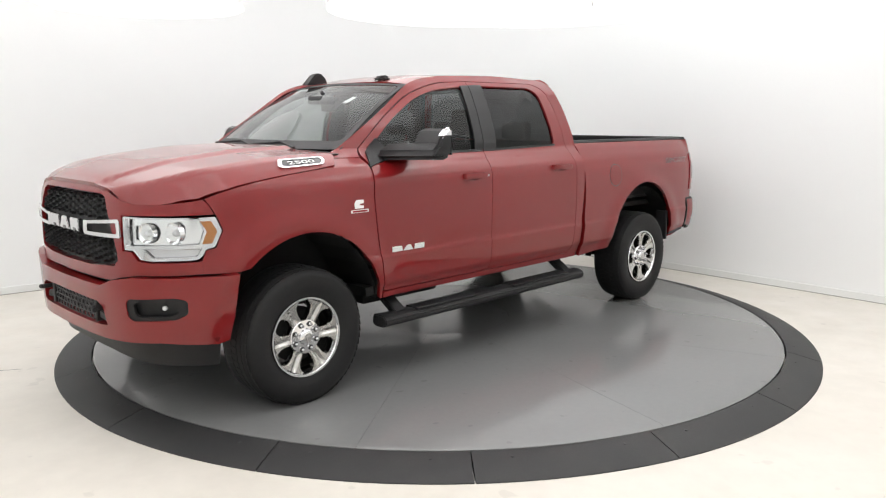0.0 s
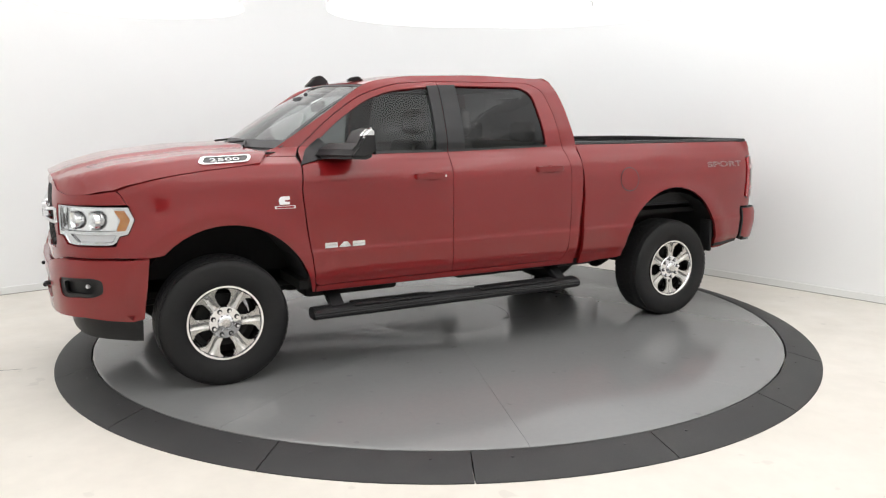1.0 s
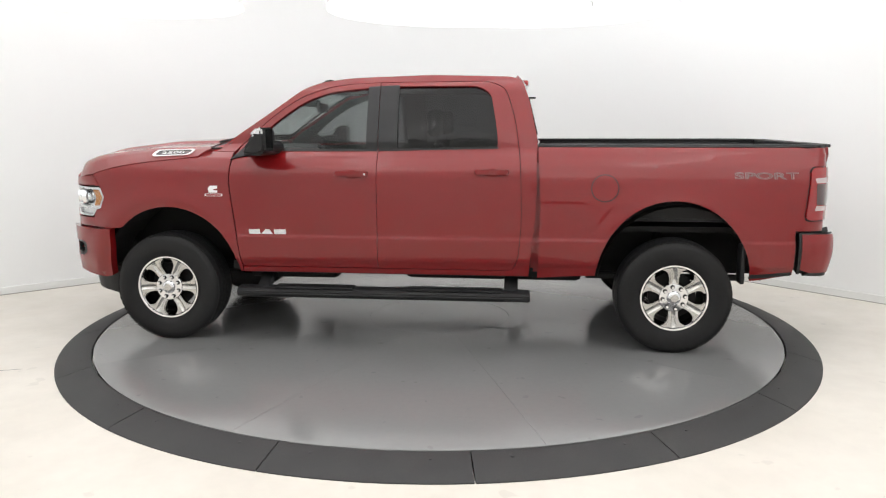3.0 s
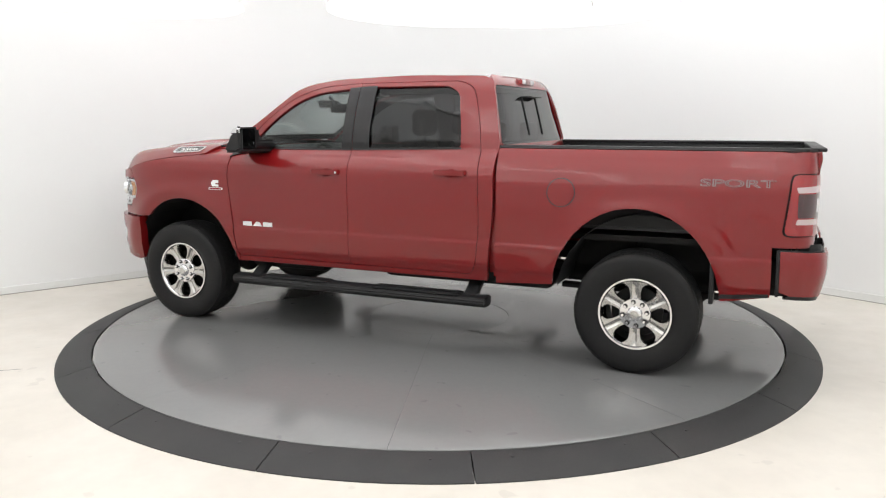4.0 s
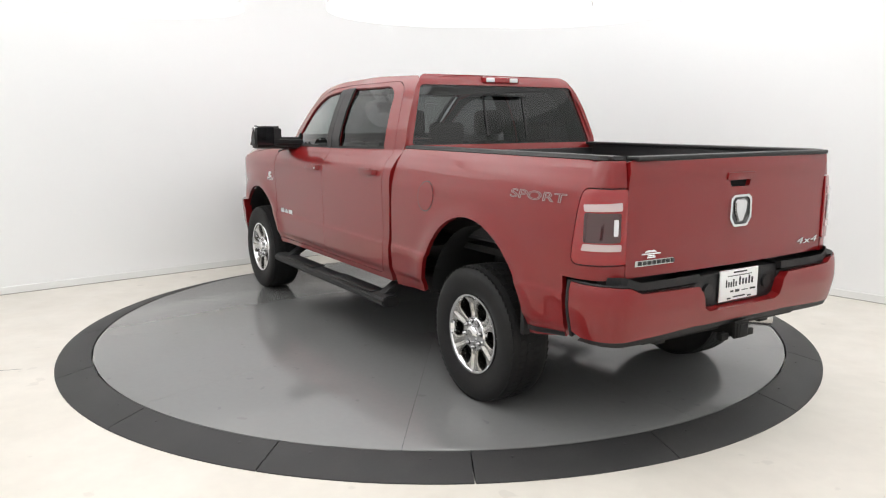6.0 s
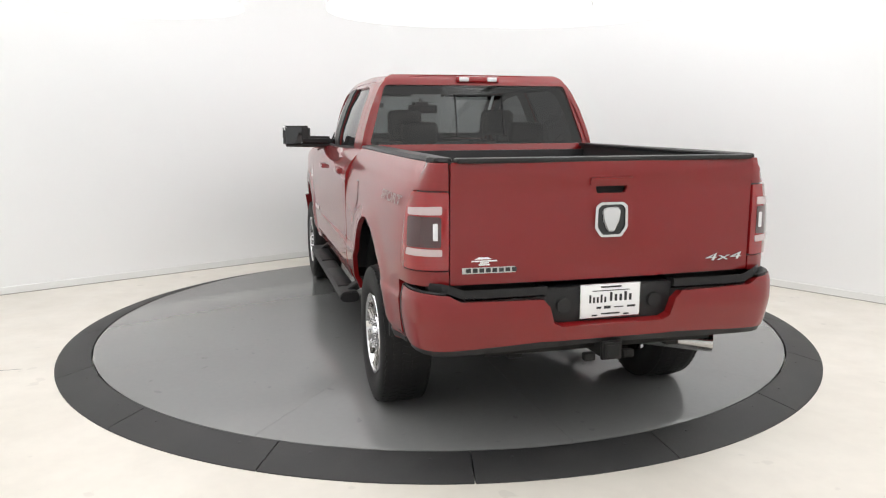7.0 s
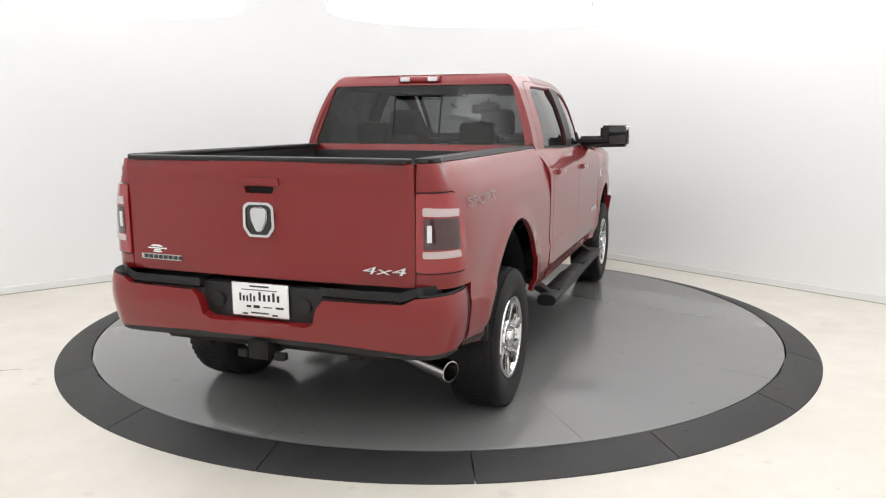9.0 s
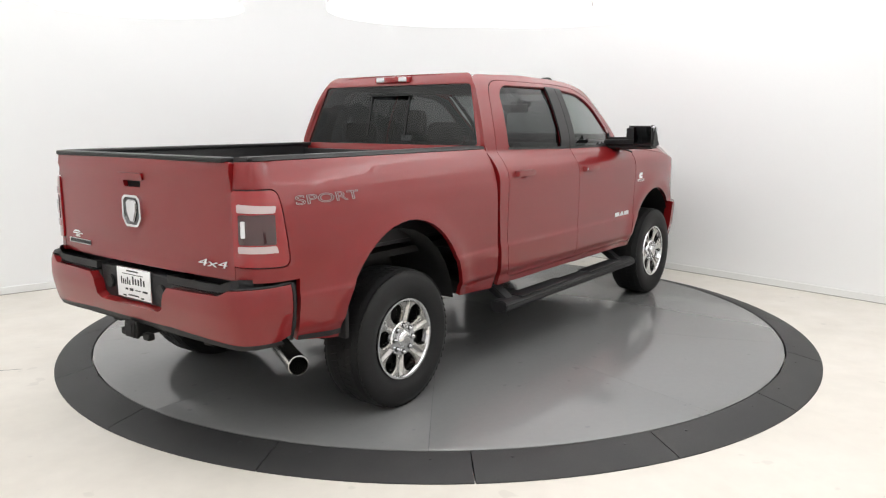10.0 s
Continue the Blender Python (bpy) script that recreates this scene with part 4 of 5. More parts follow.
sl.location.x = 0.012
brake = part("brake_lamp", box(-0.725, -0.665, -0.165, 0.165, 1.948, 1.992, 0.008), REDLENS, truck, "red high-level brake lamp between clear bed lamps")
for s in (1, -1):
    part("bed_lamp", box(-0.732, -0.70, s * 0.07, s * 0.145, 1.954, 1.986, 0.006), LAMPWHITE, brake)
fin = prism([(0.985, 1.945), (0.90, 2.028), (0.85, 2.043), (0.79, 1.99), (0.79, 1.955)], "y", -0.452, -0.368, 0.010)
part("roof_fin", fin, BLACK, truck, "black roof aerial fin")
part("roof_dome", prism([(0.925, 1.955), (0.90, 1.985), (0.84, 1.995), (0.80, 1.985), (0.795, 1.965)], "y", 0.335, 0.405, 0.014), BLACK, truck, "small black roof aerial base")

# ---------------------------------------------------------------- load bed and tail
bed = part("bed_box", box(-2.80, -0.84, -0.80, 0.80, 0.94, 0.96), BLACK, truck, "black ribbed bed floor and liner")
for s in (1, -1):
    part("bed_wall", box(-2.80, -0.84, s * 0.785, s * 0.80, 0.96, 1.485, 0.004), BLACK, bed)
    part("rail_cap", box(-2.765, -0.815, s * 0.775, s * 0.862, 1.480, 1.504, 0.008), BLACK, truck, "black plastic bed rail cap")
    part("wheel_box", box(-2.25, -1.35, s * 0.56, s * 0.79, 0.95, 1.14, 0.04), BLACK, bed)
part("bed_front_wall", box(-0.885, -0.86, -0.80, 0.80, 0.94, 1.46, 0.004), BLACK, bed)
for k in range(11):
    y = -0.5 + 0.1 * k
    part("bed_rib", box(-2.75, -0.9, y - 0.025, y + 0.025, 0.96, 0.972, 0.004, 1), BLACK, bed)


def gate_surf(y, z):
    bulge = 0.026 * (1 - (y / 0.80) ** 2) - 0.010 + 0.012 * math.exp(-((z - 1.435) / 0.05) ** 2) - 0.006 * math.exp(-((z - 1.0) / 0.05) ** 2) * math.exp(-(y / 0.45) ** 4)
    return -2.838 - bulge, y, z


GATE_HOLE = fillet([(0.085, 1.362), (0.075, 1.328), (-0.075, 1.328), (-0.085, 1.362)], 0.008)
gate = part("tailgate", patch(fillet([(0.801, 1.484), (0.802, 0.91), (-0.802, 0.91), (-0.801, 1.484)], 0.012), gate_surf, 0.05, 0.05, [GATE_HOLE]), PAINT, truck)
part("gate_cap", box(-2.862, -2.78, -0.775, 0.775, 1.480, 1.504, 0.008), BLACK, gate, "black plastic tailgate cap")
part("gate_inner", box(-2.80, -2.785, -0.785, 0.785, 0.95, 1.482), BLACK, gate)
part("handle_recess", box(-2.83, -2.80, -0.09, 0.09, 1.31, 1.375), LINER, gate)
part("gate_handle", patch(fillet([(0.115, 1.405), (0.115, 1.365), (0.09, 1.372), (-0.09, 1.372), (-0.115, 1.365), (-0.115, 1.405)], 0.01), gate_surf, 0.05, 0.012, lift=0.010), PAINT, gate)
shield = fillet([(0.085, 1.265), (0.060, 1.285), (-0.060, 1.285), (-0.085, 1.265), (-0.088, 1.16), (-0.055, 1.115), (0.055, 1.115), (0.088, 1.16)], 0.012)
small = [(y * 0.84, (z - 1.2) * 0.86 + 1.2) for y, z in shield]
em = part("gate_badge", patch(shield, gate_surf, 0.05, 0.02, [small], lift=0.016), CHROME, gate, "chrome shield badge")
part("badge_ground", patch(small, gate_surf, 0.05, 0.01, lift=0.008), GLOSS_BLACK, em)
bm = prism([(-0.050, 1.245), (-0.03, 1.262), (0.03, 1.262), (0.050, 1.245), (0.044, 1.195), (0.018, 1.14), (-0.018, 1.14), (-0.044, 1.195)], "x", -2.872, -2.86, 0.006)
part("badge_relief", bm, CHROME, em)


def on_gate(me, y, z, lift=0.006, slant=0.0):
    for v in me.vertices:
        lx, ly, lz = v.co
        lx += slant * lz
        p = gate_surf(y - lx, z + lz)
        v.co = (p[0] - lift + ly, p[1], p[2])
    return me


part("drive_lettering", on_gate(letters("4x4", 0.215, 0.036), -0.655, 0.985, slant=0.5), CHROME, gate, "chrome 4x4 lettering")
plate_ = part("trim_badge", patch([(0.745, 0.963), (0.745, 0.992), (0.485, 0.992), (0.485, 0.963)], gate_surf, 0.1, 0.006, lift=0.004), STEEL, gate, "dark bars on a silver badge")
for k in range(8):
    y = 0.725 - 0.032 * k
    part("badge_bar", patch([(y, 0.968), (y, 0.987), (y - 0.022, 0.987), (y - 0.022, 0.968)], gate_surf, 0.1, 0.003, lift=0.007), DARKTEXT, plate_)
st = part("dealer_sticker", patch([(0.685, 1.030), (0.665, 1.040), (0.62, 1.040), (0.60, 1.030)], gate_surf, 0.1, 0.001, lift=0.003), WHITE, gate, "small white sticker bars")
for z, y0, y1 in ((1.022, 0.70, 0.575), (1.013, 0.66, 0.615), (1.004, 0.665, 0.61)):
    part("sticker_bar", patch([(y0, z - 0.003), (y0, z + 0.003), (y1, z + 0.003), (y1, z - 0.003)], gate_surf, 0.1, 0.001, lift=0.003), WHITE, st)

for s in (1, -1):
    tu = run_tail(0.809)
    u0 = run_x(-2.652)
    out = fillet([((u0 + 0.036) * s, 1.346), (tu * s, 1.348), (tu * s, 0.984), ((u0 - 0.004) * s, 0.984)], [0.045, 0.012, 0.012, 0.045])
    tl = part("tail_light", patch(out, BED, 0.03, 0.03, lift=0.008), REDLENS, truck, "red tail light with smoked middle and white bars")
    part("lamp_seal", patch([((u0 + 0.020) * s, 1.358), (tu * s, 1.357), (tu * s, 0.973), ((u0 - 0.022) * s, 0.972)], BED, 0.06, 0.02, lift=-0.012), BLACK, tl)
    um = u0 + 0.066
    part("smoked_lens", patch(fillet([(um * s, 1.235), ((tu - 0.035) * s, 1.235), ((tu - 0.035) * s, 1.092), (um * s, 1.092)], 0.012), BED, 0.05, 0.01, lift=0.011), SMOKE, tl)
    part("reverse_lamp", patch(fillet([((um - 0.01) * s, 1.272), ((tu - 0.03) * s, 1.285), ((tu - 0.03) * s, 1.245), ((um + 0.0) * s, 1.240)], 0.008), BED, 0.05, 0.008, lift=0.012), TAILWHITE, tl)
    part("turn_lamp", patch(fillet([(um * s, 1.086), ((tu - 0.03) * s, 1.083), ((tu - 0.03) * s, 1.050), ((um - 0.01) * s, 1.052)], 0.008), BED, 0.05, 0.008, lift=0.012), TAILWHITE, tl)
    part("lamp_window", patch(fillet([((tu - 0.072) * s, 1.205), ((tu - 0.050) * s, 1.205), ((tu - 0.050) * s, 1.125), ((tu - 0.072) * s, 1.125)], 0.005), BED, 0.05, 0.006, lift=0.014), LAMPWHITE, tl)

# rear bumper
BRUN, BX, BY = course([(-2.93, 0), (-2.93, 0.3), (-2.927, 0.6), (-2.916, 0.79), (-2.89, 0.895), (-2.83, 0.962), (-2.73, 0.995), (-2.61, 1.0)])
bumper_in = curve([0.5, 0.62, 0.75, 0.86, 0.92], [0.07, 0.025, 0.0, 0.004, 0.03], 0.03)


def bumper_surf(u, z):
    s, a = (1, u) if u >= 0 else (-1, -u)
    x, y = float(np.interp(a, BRUN, BX)), float(np.interp(a, BRUN, BY))
    e = 0.02
    dx = float(np.interp(a + e, BRUN, BX) - np.interp(max(0, a - e), BRUN, BX))
    dy = float(np.interp(a + e, BRUN, BY) - np.interp(max(0, a - e), BRUN, BY))
    ln = math.hypot(dx, dy) or 1
    d = bumper_in(z)
    return x + dy / ln * d, s * (y - dx / ln * d), z


UE = float(BRUN[-1])
face = [(0.0, 0.695), (0.27, 0.695), (0.31, 0.715), (0.335, 0.80), (0.37, 0.838), (0.77, 0.846), (0.83, 0.876), (0.95, 0.884), (UE - 0.03, 0.886), (UE - 0.036, 0.63), (UE - 0.1, 0.61), (0.85, 0.605), (0.36, 0.625), (0.30, 0.622), (0.0, 0.622)]
rb = part("rear_bumper", patch(face + [(-u, z) for u, z in face[-2:0:-1]], bumper_surf, 0.04, 0.06), PAINT, truck)
val = [(0.0, 0.625), (0.30, 0.625), (0.36, 0.628), (0.85, 0.608), (UE - 0.1, 0.613), (UE - 0.06, 0.585), (0.85, 0.575), (0.0, 0.595)]
part("bumper_valance", patch(val + [(-u, z) for u, z in val[-2:0:-1]], bumper_surf, 0.08, 0.03, lift=-0.004), BLACK, rb, "black plastic lower edge")
for s in (1, -1):
    pad = [(-2.90, 0.36), (-2.897, 0.62), (-2.885, 0.765), (-2.868, 0.83), (-2.80, 0.90), (-2.74, 0.90), (-2.74, 0.34), (-2.90, 0.34)]
    sp = part("step_pad", patch([(x, y * s) for x, y in pad], lambda x, y: (x, y, 0.852 + 0.032 * min(1, max(0, (abs(y) - 0.76) / 0.08)) - 0.004 * ((x + 2.82) / 0.1)), 0.05, 0.04), BLACK, rb, "black ribbed step pad")
    for k in range(16):
        y = 0.40 + 0.023 * k
        part("tread_rib", box(-2.895, -2.80, s * y, s * (y + 0.009), 0.849, 0.8595, 0.002, 1), BLACK, sp)
    part("socket", cyl((-2.862, s * 0.245, 0.79), (-2.884, s * 0.245, 0.79), 0.038, n=20, bevel=0.004), BLACK, rb)
    part("bumper_mount", box(-2.80, -2.55, s * 0.38, s * 0.5, 0.55, 0.75, 0.01), UNDER, truck)
for s in (1, -1):
    part("bumper_end", patch([((UE - 0.027) * s, 0.891), ((UE - 0.010) * s, 0.891), ((UE - 0.016) * s, 0.60), ((UE - 0.033) * s, 0.60)], bumper_surf, 0.05, 0.06, lift=0.002), BLACK, rb, "black bumper end trim")
    part("bumper_top_trim", patch([(0.845 * s, 0.882), (0.95 * s, 0.888), ((UE - 0.02) * s, 0.890), ((UE - 0.02) * s, 0.898), (0.95 * s, 0.896), (0.84 * s, 0.891)], bumper_surf, 0.05, 0.05, lift=-0.004), BLACK, rb)
part("plate_recess", box(-2.87, -2.72, -0.345, 0.345, 0.69, 0.868, 0.008), BLACK, rb, "black recessed plate panel")
part("step_middle", box(-2.868, -2.74, -0.345, 0.345, 0.862, 0.876, 0.004), BLACK, rb)
for s in (1, -1):
    part("pad_support", box(-2.875, -2.74, s * 0.335, s * 0.78, 0.78, 0.842, 0.004), BLACK, rb)
    part("body_mount", box(0.72, 1.42, s * 0.56, s * 0.80, 0.465, 0.56, 0.03), UNDER, truck)
part("recess_floor", box(-2.90, -2.84, -0.30, 0.30, 0.685, 0.697, 0.004), BLACK, rb)
pl = part("number_plate", box(-2.888, -2.879, -0.156, 0.156, 0.722, 0.882, 0.003), WHITE, rb, "white dealer plate with dark print bars")
part("plate_edge", box(-2.884, -2.874, -0.162, 0.162, 0.716, 0.888, 0.003), CHROME, pl)
for y0, y1, z0, z1 in ((0.115, 0.015, 0.795, 0.835), (0.005, -0.125, 0.800, 0.845), (0.055, -0.055, 0.868, 0.876), (0.10, -0.10, 0.852, 0.856), (0.075, 0.05, 0.765, 0.775),
                       (0.035, 0.0, 0.763, 0.777), (-0.02, -0.07, 0.767, 0.772), (-0.09, -0.135, 0.765, 0.775), (0.05, -0.05, 0.735, 0.742), (0.10, 0.07, 0.728, 0.736), (-0.07, -0.10, 0.728, 0.736)):
    n_letters = 5 if z1 - z0 > 0.03 else 1
    for k in range(n_letters):
        w = (y1 - y0) / n_letters
        part("print_bar", box(-2.8895, -2.887, y0 + w * k, y0 + w * (k + (0.5 if n_letters > 1 else 1)), z0, z1 - (0.012 if n_letters > 1 and k % 3 else 0)), DARKTEXT, pl)
hr = part("hitch_receiver", box(-2.93, -2.4, -0.045, 0.045, 0.515, 0.60, 0.006), UNDER, truck, "black square hitch receiver")
# near-black block on the solid end, standing in for the hollow's shade
part("receiver_hole", box(-2.934, -2.92, -0.03, 0.03, 0.528, 0.588), LINER, hr)
part("receiver_collar", box(-2.92, -2.90, -0.055, 0.055, 0.510, 0.605, 0.006), UNDER, hr)
for s in (1, -1):
    part("chain_loop", box(-2.90, -2.86, s * 0.075, s * 0.135, 0.505, 0.545, 0.008), UNDER, hr)
part("hitch_tube", cyl((-2.78, -0.62, 0.57), (-2.78, 0.62, 0.57), 0.035, n=14), UNDER, truck)

# ---------------------------------------------------------------- under the body
for s in (1, -1):
    part("frame_rail", box(-2.75, 2.5, s * 0.40, s * 0.48, 0.50, 0.64, 0.01), UNDER, truck)
    for ax, r in ((AX_F, 0.555), (AX_R, 0.575)):
        ring_pts = [(r * math.cos(radians(a)), 0.06 + r * math.sin(radians(a))) for a in range(6, 176, 13)]
        bm = bmesh.new()
        cols = [[bm.verts.new((ax - 0.03 + x, s * y, 0.43 + z)) for y in (0.95, 0.48)] for x, z in ring_pts]
        for c, d in zip(cols, cols[1:]):
            bm.faces.new((c[0], c[1], d[1], d[0]))
        bm.faces.new([c[1] for c in cols])
        part("wheel_liner", smooth(bm), LINER, truck, "dark felt wheel arch liner")
    part("sill", box(-0.72, 1.42, s * 0.80, s * 0.945, 0.535, 0.60, 0.015), UNDER, truck)
    for x in (1.25, -0.60):
        part("shock", cyl((AX_R + 0.18, s * 0.52, 0.38), (AX_R + 0.05, s * 0.50, 0.85), 0.03, n=12), UNDER, truck)
    part("leaf_spring", box(AX_R - 0.6, AX_R + 0.6, s * 0.51, s * 0.58, 0.46, 0.50, 0.01), UNDER, truck)
    part("mud_flap", box(-2.27, -2.24, s * 0.87, s * 0.985, 0.52, 0.80, 0.008), BLACK, truck)
part("cab_floor", box(-0.78, 1.5, -0.93, 0.93, 0.56, 0.62), UNDER, truck)
part("bed_floor_under", box(-2.7, -0.82, -0.78, 0.78, 0.86, 0.90), UNDER, truck)
part("engine_pan", box(1.4, 2.6, -0.36, 0.36, 0.42, 0.9, 0.05), UNDER, truck)
part("radiator_block", box(2.45, 2.80, -0.58, 0.58, 0.5, 1.22, 0.05), LINER, truck)
part("gearbox", box(0.0, 1.4, -0.2, 0.2, 0.38, 0.6, 0.06), UNDER, truck)
part("fuel_tank", box(-1.15, 0.2, 0.42, 0.74, 0.465, 0.58, 0.04), UNDER, truck)
part("silencer", box(-0.9, 0.2, -0.74, -0.48, 0.465, 0.58, 0.05), UNDER, truck)
for ax in (AX_F, AX_R):
    part("axle", cyl((ax, -0.78, WHEEL_Z), (ax, 0.78, WHEEL_Z), 0.05, n=16), UNDER, truck)
    part("differential", lathe([(0.001, -0.12), (0.10, -0.10), (0.155, 0.0), (0.10, 0.10), (0.001, 0.12)], 20), UNDER, truck).location = (ax, 0.12 if ax > 0 else 0.0, WHEEL_Z)
part("prop_shaft", cyl((AX_R + 0.1, 0, 0.44), (0.1, 0, 0.50), 0.045, n=14), UNDER, truck)
ex = part("exhaust_pipe", tube([(-0.8, -0.6, 0.50), (-1.3, -0.55, 0.62), (-2.05, -0.45, 0.60), (-2.22, -0.40, 0.50), (-2.30, -0.44, 0.44)], 0.045, 16), UNDER, truck)
tip = lathe([(0.045, 0.0), (0.052, 0.012), (0.056, 0.48), (0.051, 0.482), (0.048, 0.40), (0.046, 0.05)], 28, "Z")
bmesh.ops.transform(tip, matrix=Matrix.Translation((-2.286, -0.428, 0.437)) @ Vector((-0.14, -0.286, -0.019)).to_track_quat("Z", "Y").to_matrix().to_4x4(), verts=tip.verts[:])
part("tailpipe", tip, STEEL, ex, "shiny steel tailpipe")

# side steps
for s in (1, -1):
    ob = [(0.915, 0.375), (0.92, 0.425), (0.94, 0.44), (1.02, 0.437), (1.05, 0.42), (1.058, 0.40), (1.05, 0.375), (1.02, 0.358), (0.94, 0.358)]
    st = part("side_step", prism([(s * y, z) for y, z in ob], "x", -0.76, 1.44, 0.008), BLACK, truck, "black tubular side step")
    for x0, x1 in ((0.55, 1.15), (-0.55, 0.15)):
        part("foot_pad", box(x0, x1, s * 0.925, s * 1.045, 0.432, 0.447, 0.006), BLACK, st)
    for x in (1.25, -0.62):
        part("step_bracket", prism([(s * 0.74, 0.54), (s * 0.80, 0.56), (s * 1.0, 0.43), (s * 0.94, 0.41)], "x", x - 0.05, x + 0.05, 0.008), BLACK, st)

# ---------------------------------------------------------------- mirrors, handles, badges
for s in (1, -1):
    head = [(1.225, 1.49), (1.205, 1.545), (1.17, 1.60), (1.135, 1.626), (1.092, 1.626), (1.088, 1.49)]
    mr = part("door_mirror", prism(head, "y", s * 1.065, s * 1.315, 0.022, seg=3), BLACK, truck, "black towing mirror with a chrome cap")
    foot = prism([(1.36, 1.425), (1.345, 1.475), (1.25, 1.525), (1.088, 1.525), (1.088, 1.445), (1.15, 1.42)], "y", s * 0.86, s * 1.31, 0.024, seg=3)
    for v in foot.verts:
        k = min(1.0, max(0.0, (abs(v.co.y) - 0.95) / 0.36))
        v.co.x -= 0.55 * k * max(0.0, v.co.x - 1.16)
        v.co.z += 0.012 * k
    part("mirror_foot", foot, BLACK, mr)
    part("mirror_base", patch(on_side([(1.475, 1.385), (1.40, 1.475), (1.30, 1.56), (1.22, 1.47), (1.22, 1.44)], s), CAB, 0.1, 0.02, lift=0.012), BLACK, mr)
    part("mirror_glass", box(1.0835, 1.0875, s * 1.145, s * 1.295, 1.462, 1.615, 0.0), MIRROR, mr, "silver mirror glass")
    part("mirror_cap", prism([(1.200, 1.566), (1.174, 1.602), (1.137, 1.632), (1.100, 1.632), (1.100, 1.566)], "y", s * 1.262, s * 1.324, 0.018, seg=3), CHROME, mr, "bright chrome cap")
for s in (1, -1):
    for x0, x1, zc, owner in ((0.425, 0.68, 1.290, "front_door"), (-0.60, -0.345, 1.308, "rear_door")):
        doors = [o for o in truck.children if o.name.startswith(owner)]
        door = doors[0 if s > 0 else 1]
        base = CAB(run_x((x0 + x1) / 2), zc)[1]
        h = part("door_handle", prism(fillet([(x0, base - 0.012), (x0 + 0.012, base + 0.034), (x1 - 0.012, base + 0.034), (x1, base - 0.012)], 0.012, 3), "z", zc - 0.019, zc + 0.019, 0.006), PAINT, door, "red pull handle")
        if s < 0:
            for v in h.data.vertices:
                v.co.y *= -1
            h.data.flip_normals()
        cup = CUP_F if owner == "front_door" else CUP_R
        part("handle_cup", patch(cup_outline(cup, s), cup_surf(cup), 0.014, 0.0), PAINT, h)
        if owner == "front_door":
            part("lock_button", cyl((x0 + 0.022, s * (base + 0.028), zc), (x0 + 0.022, s * (base + 0.037), zc), 0.008, n=14), CHROME, h)


def on_flank(me, s, x, z, surf, lift=0.004):
    """Lays flat letters on the flank so that they read from outside."""
    for v in me.vertices:
        lx, ly, lz = v.co
        p = Vector(surf(run_x(x - lx * s) * s, z + lz))
        v.co = (p.x, p.y + s * (lift - ly), p.z)
    return me


beds = [o for o in truck.children if o.name.startswith("bed_side")]
wings = [o for o in truck.children if o.name.startswith("front_wing")]
fdoors = [o for o in truck.children if o.name.startswith("front_door")]
for k, s in enumerate((1, -1)):
    part("sport_decal", on_flank(letters("SPORT", 0.435, 0.046, 0.001, 0.022), s, -2.375, 1.292, BED, 0.007), GREYTEXT, beds[k], "grey outlined SPORT decal")
    part("filler_ring", patch([(run_x(-1.275 + 0.098 * math.cos(radians(a))) * s, 1.198 + 0.098 * math.sin(radians(a))) for a in range(0, 360, 12)], BED, 0.05, 0.0, lift=0.0012), DARKTEXT, beds[k]) if s > 0 else None
    if s > 0:
        part("filler_cap", patch([(run_x(-1.275 + 0.091 * math.cos(radians(a))) * s, 1.198 + 0.091 * math.sin(radians(a))) for a in range(0, 360, 12)], BED, 0.05, 0.003, lift=0.003), PAINT, beds[k], "round red fuel filler flap")
    for j, pts in enumerate(([(-0.14, -0.018), (-0.14, 0.018), (-0.055, 0.018), (-0.05, -0.018)], [(-0.045, -0.018), (-0.01, 0.018), (0.02, 0.018), (0.045, -0.018)],
                             [(0.055, -0.018), (0.055, 0.018), (0.145, 0.018), (0.145, -0.018)])):
        q = [(run_x(1.20 - x * s) * s, 0.857 + z) for x, z in pts]
        part("door_badge", patch(q, CAB, 0.05, 0.006, lift=0.007), CHROME, fdoors[k], "chrome block badge")
    for pts, mat in (([(-0.035, 0.0), (-0.042, 0.03), (-0.025, 0.052), (0.03, 0.052), (0.03, 0.03), (0.0, 0.028), (0.0, 0.018), (0.03, 0.016), (0.03, 0.0)], WHITE),
                     ([(-0.068, -0.026), (-0.068, -0.008), (0.068, -0.008), (0.068, -0.026)], WHITE), ([(-0.058, -0.023), (-0.058, -0.011), (0.058, -0.011), (0.058, -0.023)], REDLENS)):
        q = [(run_x(1.60 - x * s) * s, 1.145 + z) for x, z in pts]
        part("engine_badge", patch(q, CAB, 0.05, 0.004, lift=0.004 if mat is WHITE else 0.0055), mat, wings[k], "small white engine badge with red bar")

# ---------------------------------------------------------------- inside the cab
part("dashboard", prism([(1.62, 1.20), (1.55, 1.46), (1.30, 1.45), (1.10, 1.36), (1.05, 1.15), (1.25, 0.9), (1.60, 0.9)], "y", -0.80, 0.80, 0.03), TRIM, truck, "dark grey dashboard")
sw = lathe([(0.175 + 0.016 * math.cos(radians(a)), 0.016 * math.sin(radians(a))) for a in range(0, 361, 40)], 36, "Z")
for k in range(3):
    a = radians(90 + 120 * k)
    sw = cyl((0, 0, -0.01), (0.17 * math.cos(a), 0.17 * math.sin(a), 0), 0.016, n=8, bm=sw)
o = part("steering_wheel", sw, TRIM, truck, "black steering wheel")
o.matrix_basis = Matrix.Translation((0.88, 0.40, 1.32)) @ Matrix.Rotation(radians(-62), 4, "Y")
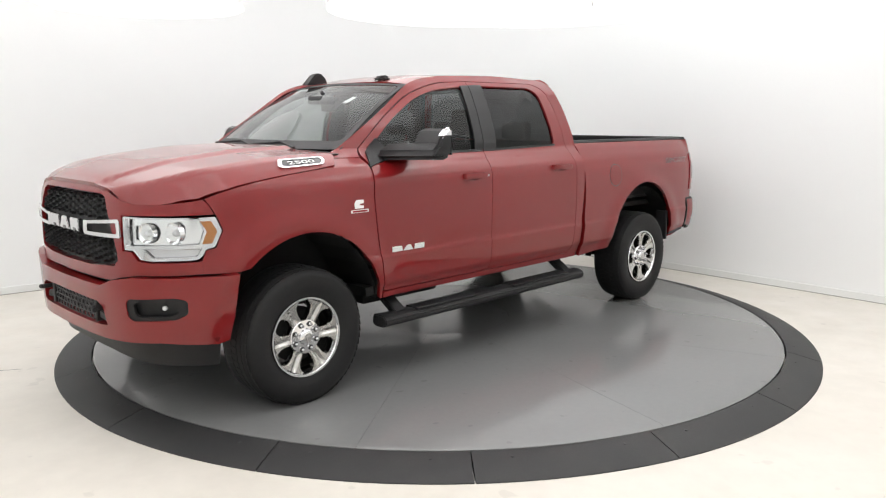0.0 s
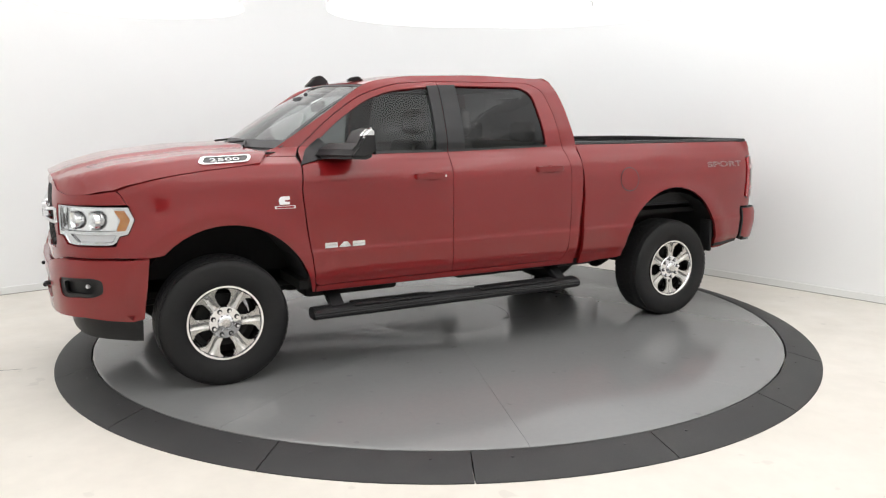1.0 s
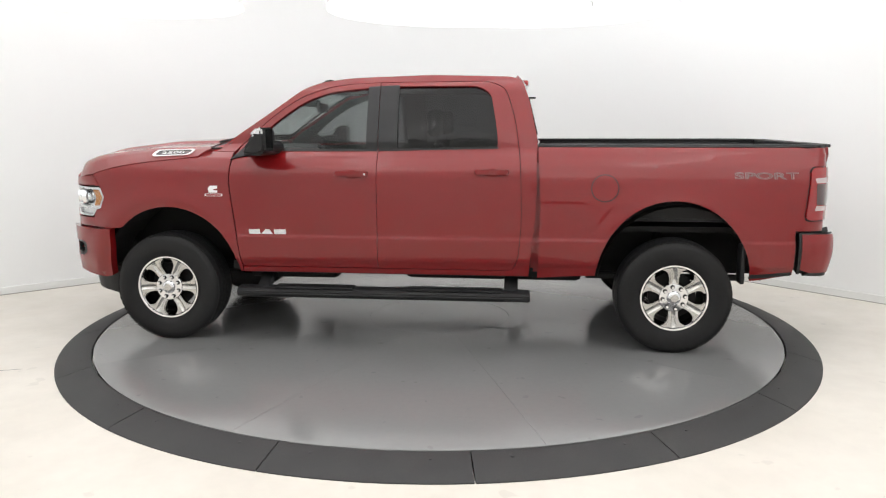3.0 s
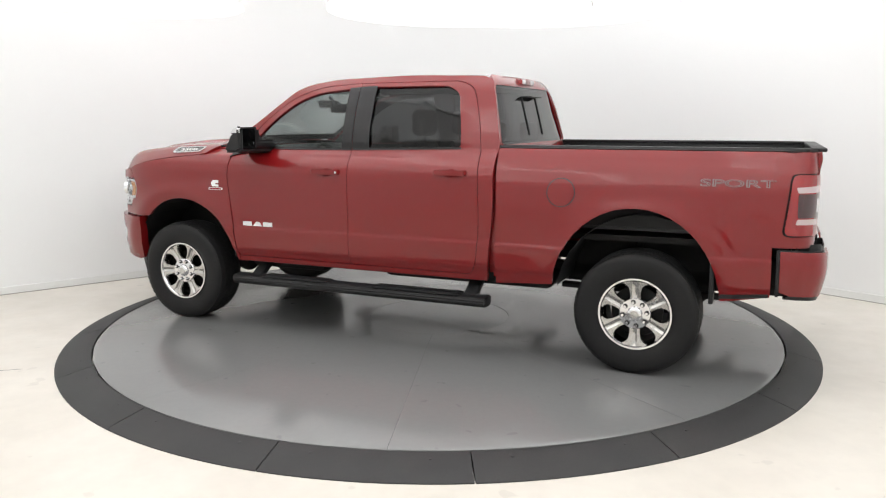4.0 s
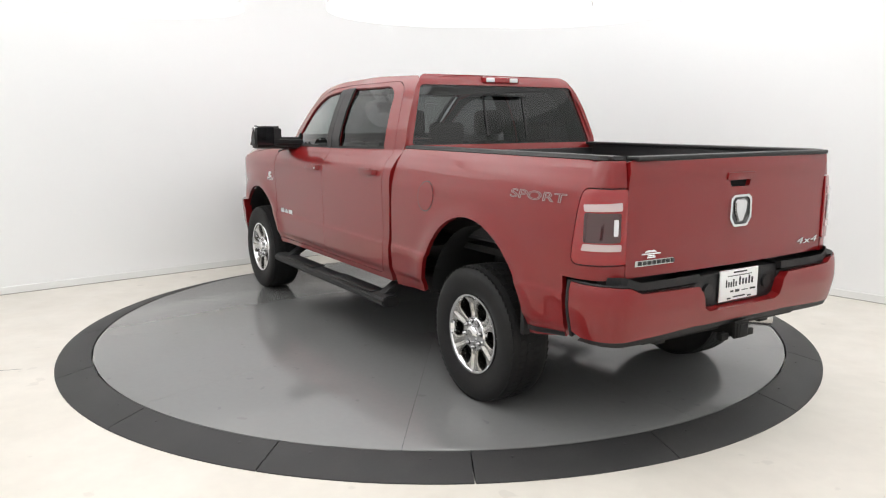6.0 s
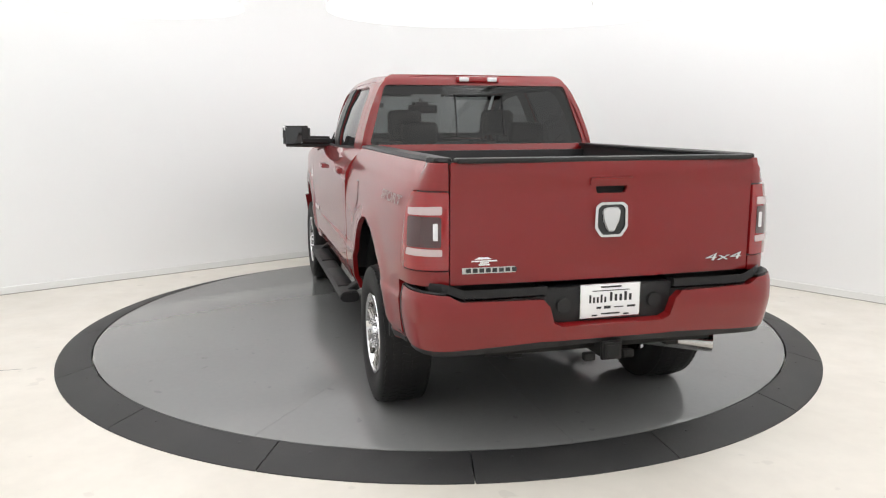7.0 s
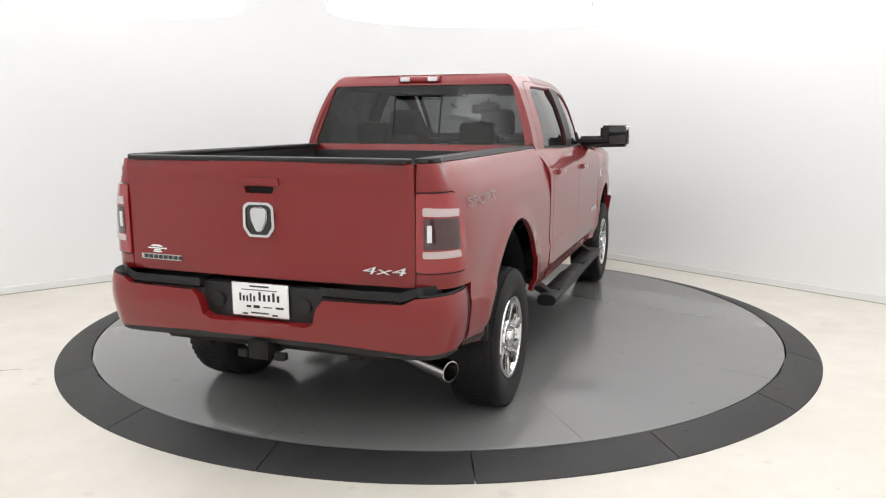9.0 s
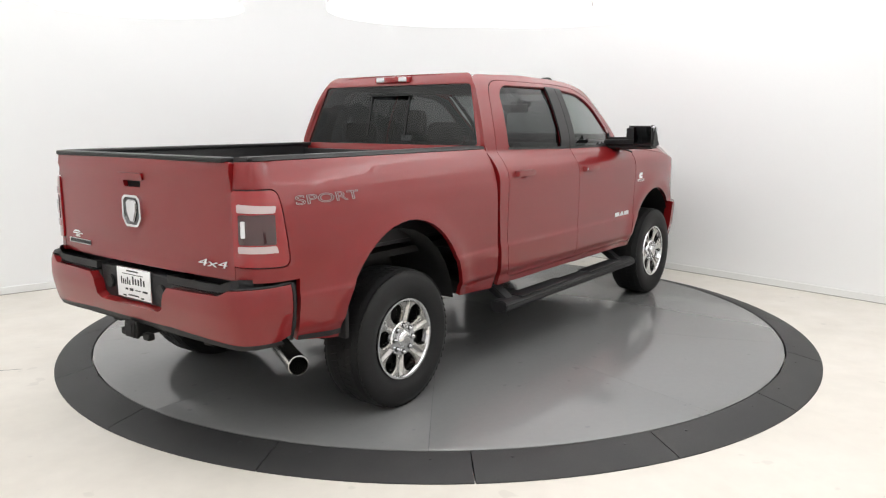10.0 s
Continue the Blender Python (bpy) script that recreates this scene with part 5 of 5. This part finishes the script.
for y in (0.40, -0.40):
    st = part("front_seat", prism(fillet([(0.12, 0.72), (0.70, 0.74), (0.72, 0.90), (0.32, 0.88), (0.10, 1.50), (-0.03, 1.50), (0.10, 0.9)], 0.05), "y", y - 0.25, y + 0.25, 0.03), CLOTH, truck, "dark cloth front seat")
    part("headrest", box(-0.06, 0.06, y - 0.14, y + 0.14, 1.55, 1.76, 0.05, 3), CLOTH, st)
    part("headrest_post", cyl((0.0, y, 1.45), (0.0, y, 1.6), 0.012, n=8), STEEL, st)
bench = part("rear_bench", prism(fillet([(-0.55, 0.72), (-0.05, 0.74), (-0.04, 0.90), (-0.40, 0.88), (-0.55, 1.50), (-0.66, 1.50)], 0.05), "y", -0.68, 0.68, 0.03), CLOTH, truck, "dark cloth rear bench")
for y in (0.42, -0.42):
    part("headrest", box(-0.66, -0.56, y - 0.14, y + 0.14, 1.50, 1.66, 0.04, 3), CLOTH, bench)
mm = part("inner_mirror", box(1.0, 1.03, -0.14, 0.14, 1.74, 1.82, 0.012), TRIM, truck, "black inside mirror")
part("mirror_stalk", cyl((1.03, 0, 1.80), (1.12, 0, 1.88), 0.014, n=8), TRIM, mm)
part("camera_pod", box(1.05, 1.20, -0.07, 0.07, 1.79, 1.85, 0.015), TRIM, mm)
for y in (0.36, -0.36):
    part("sun_visor", box(0.80, 0.95, y - 0.2, y + 0.2, 1.895, 1.912, 0.006), HEADLINE, truck)


# ---------------------------------------------------------------- turning
def motions():
    angles = [(0.0, 224.95), (0.5, 216.4), (1.0, 207.85), (1.5, 199.4), (2.0, 190.95), (2.5, 182.35), (2.7, 178.9), (3.8, 159.85), (4.5, 147.8), (5.0, 139.3),
              (5.5, 130.65), (5.7, 127.15), (6.8, 108.3), (7.5, 96.15), (8.0, 87.5), (8.5, 78.8), (9.0, 70.1), (9.5, 61.5), (10.0, 52.85)]
    off = pose(0, -0.101, 0)
    walk(turntable, [(t, pose(*CENTRE, 0, 0, 0, a)) for t, a in angles])
    walk(truck, [(t, pose(0, 0, 0, 0, 0, a) @ off) for t, a in angles])


motions()
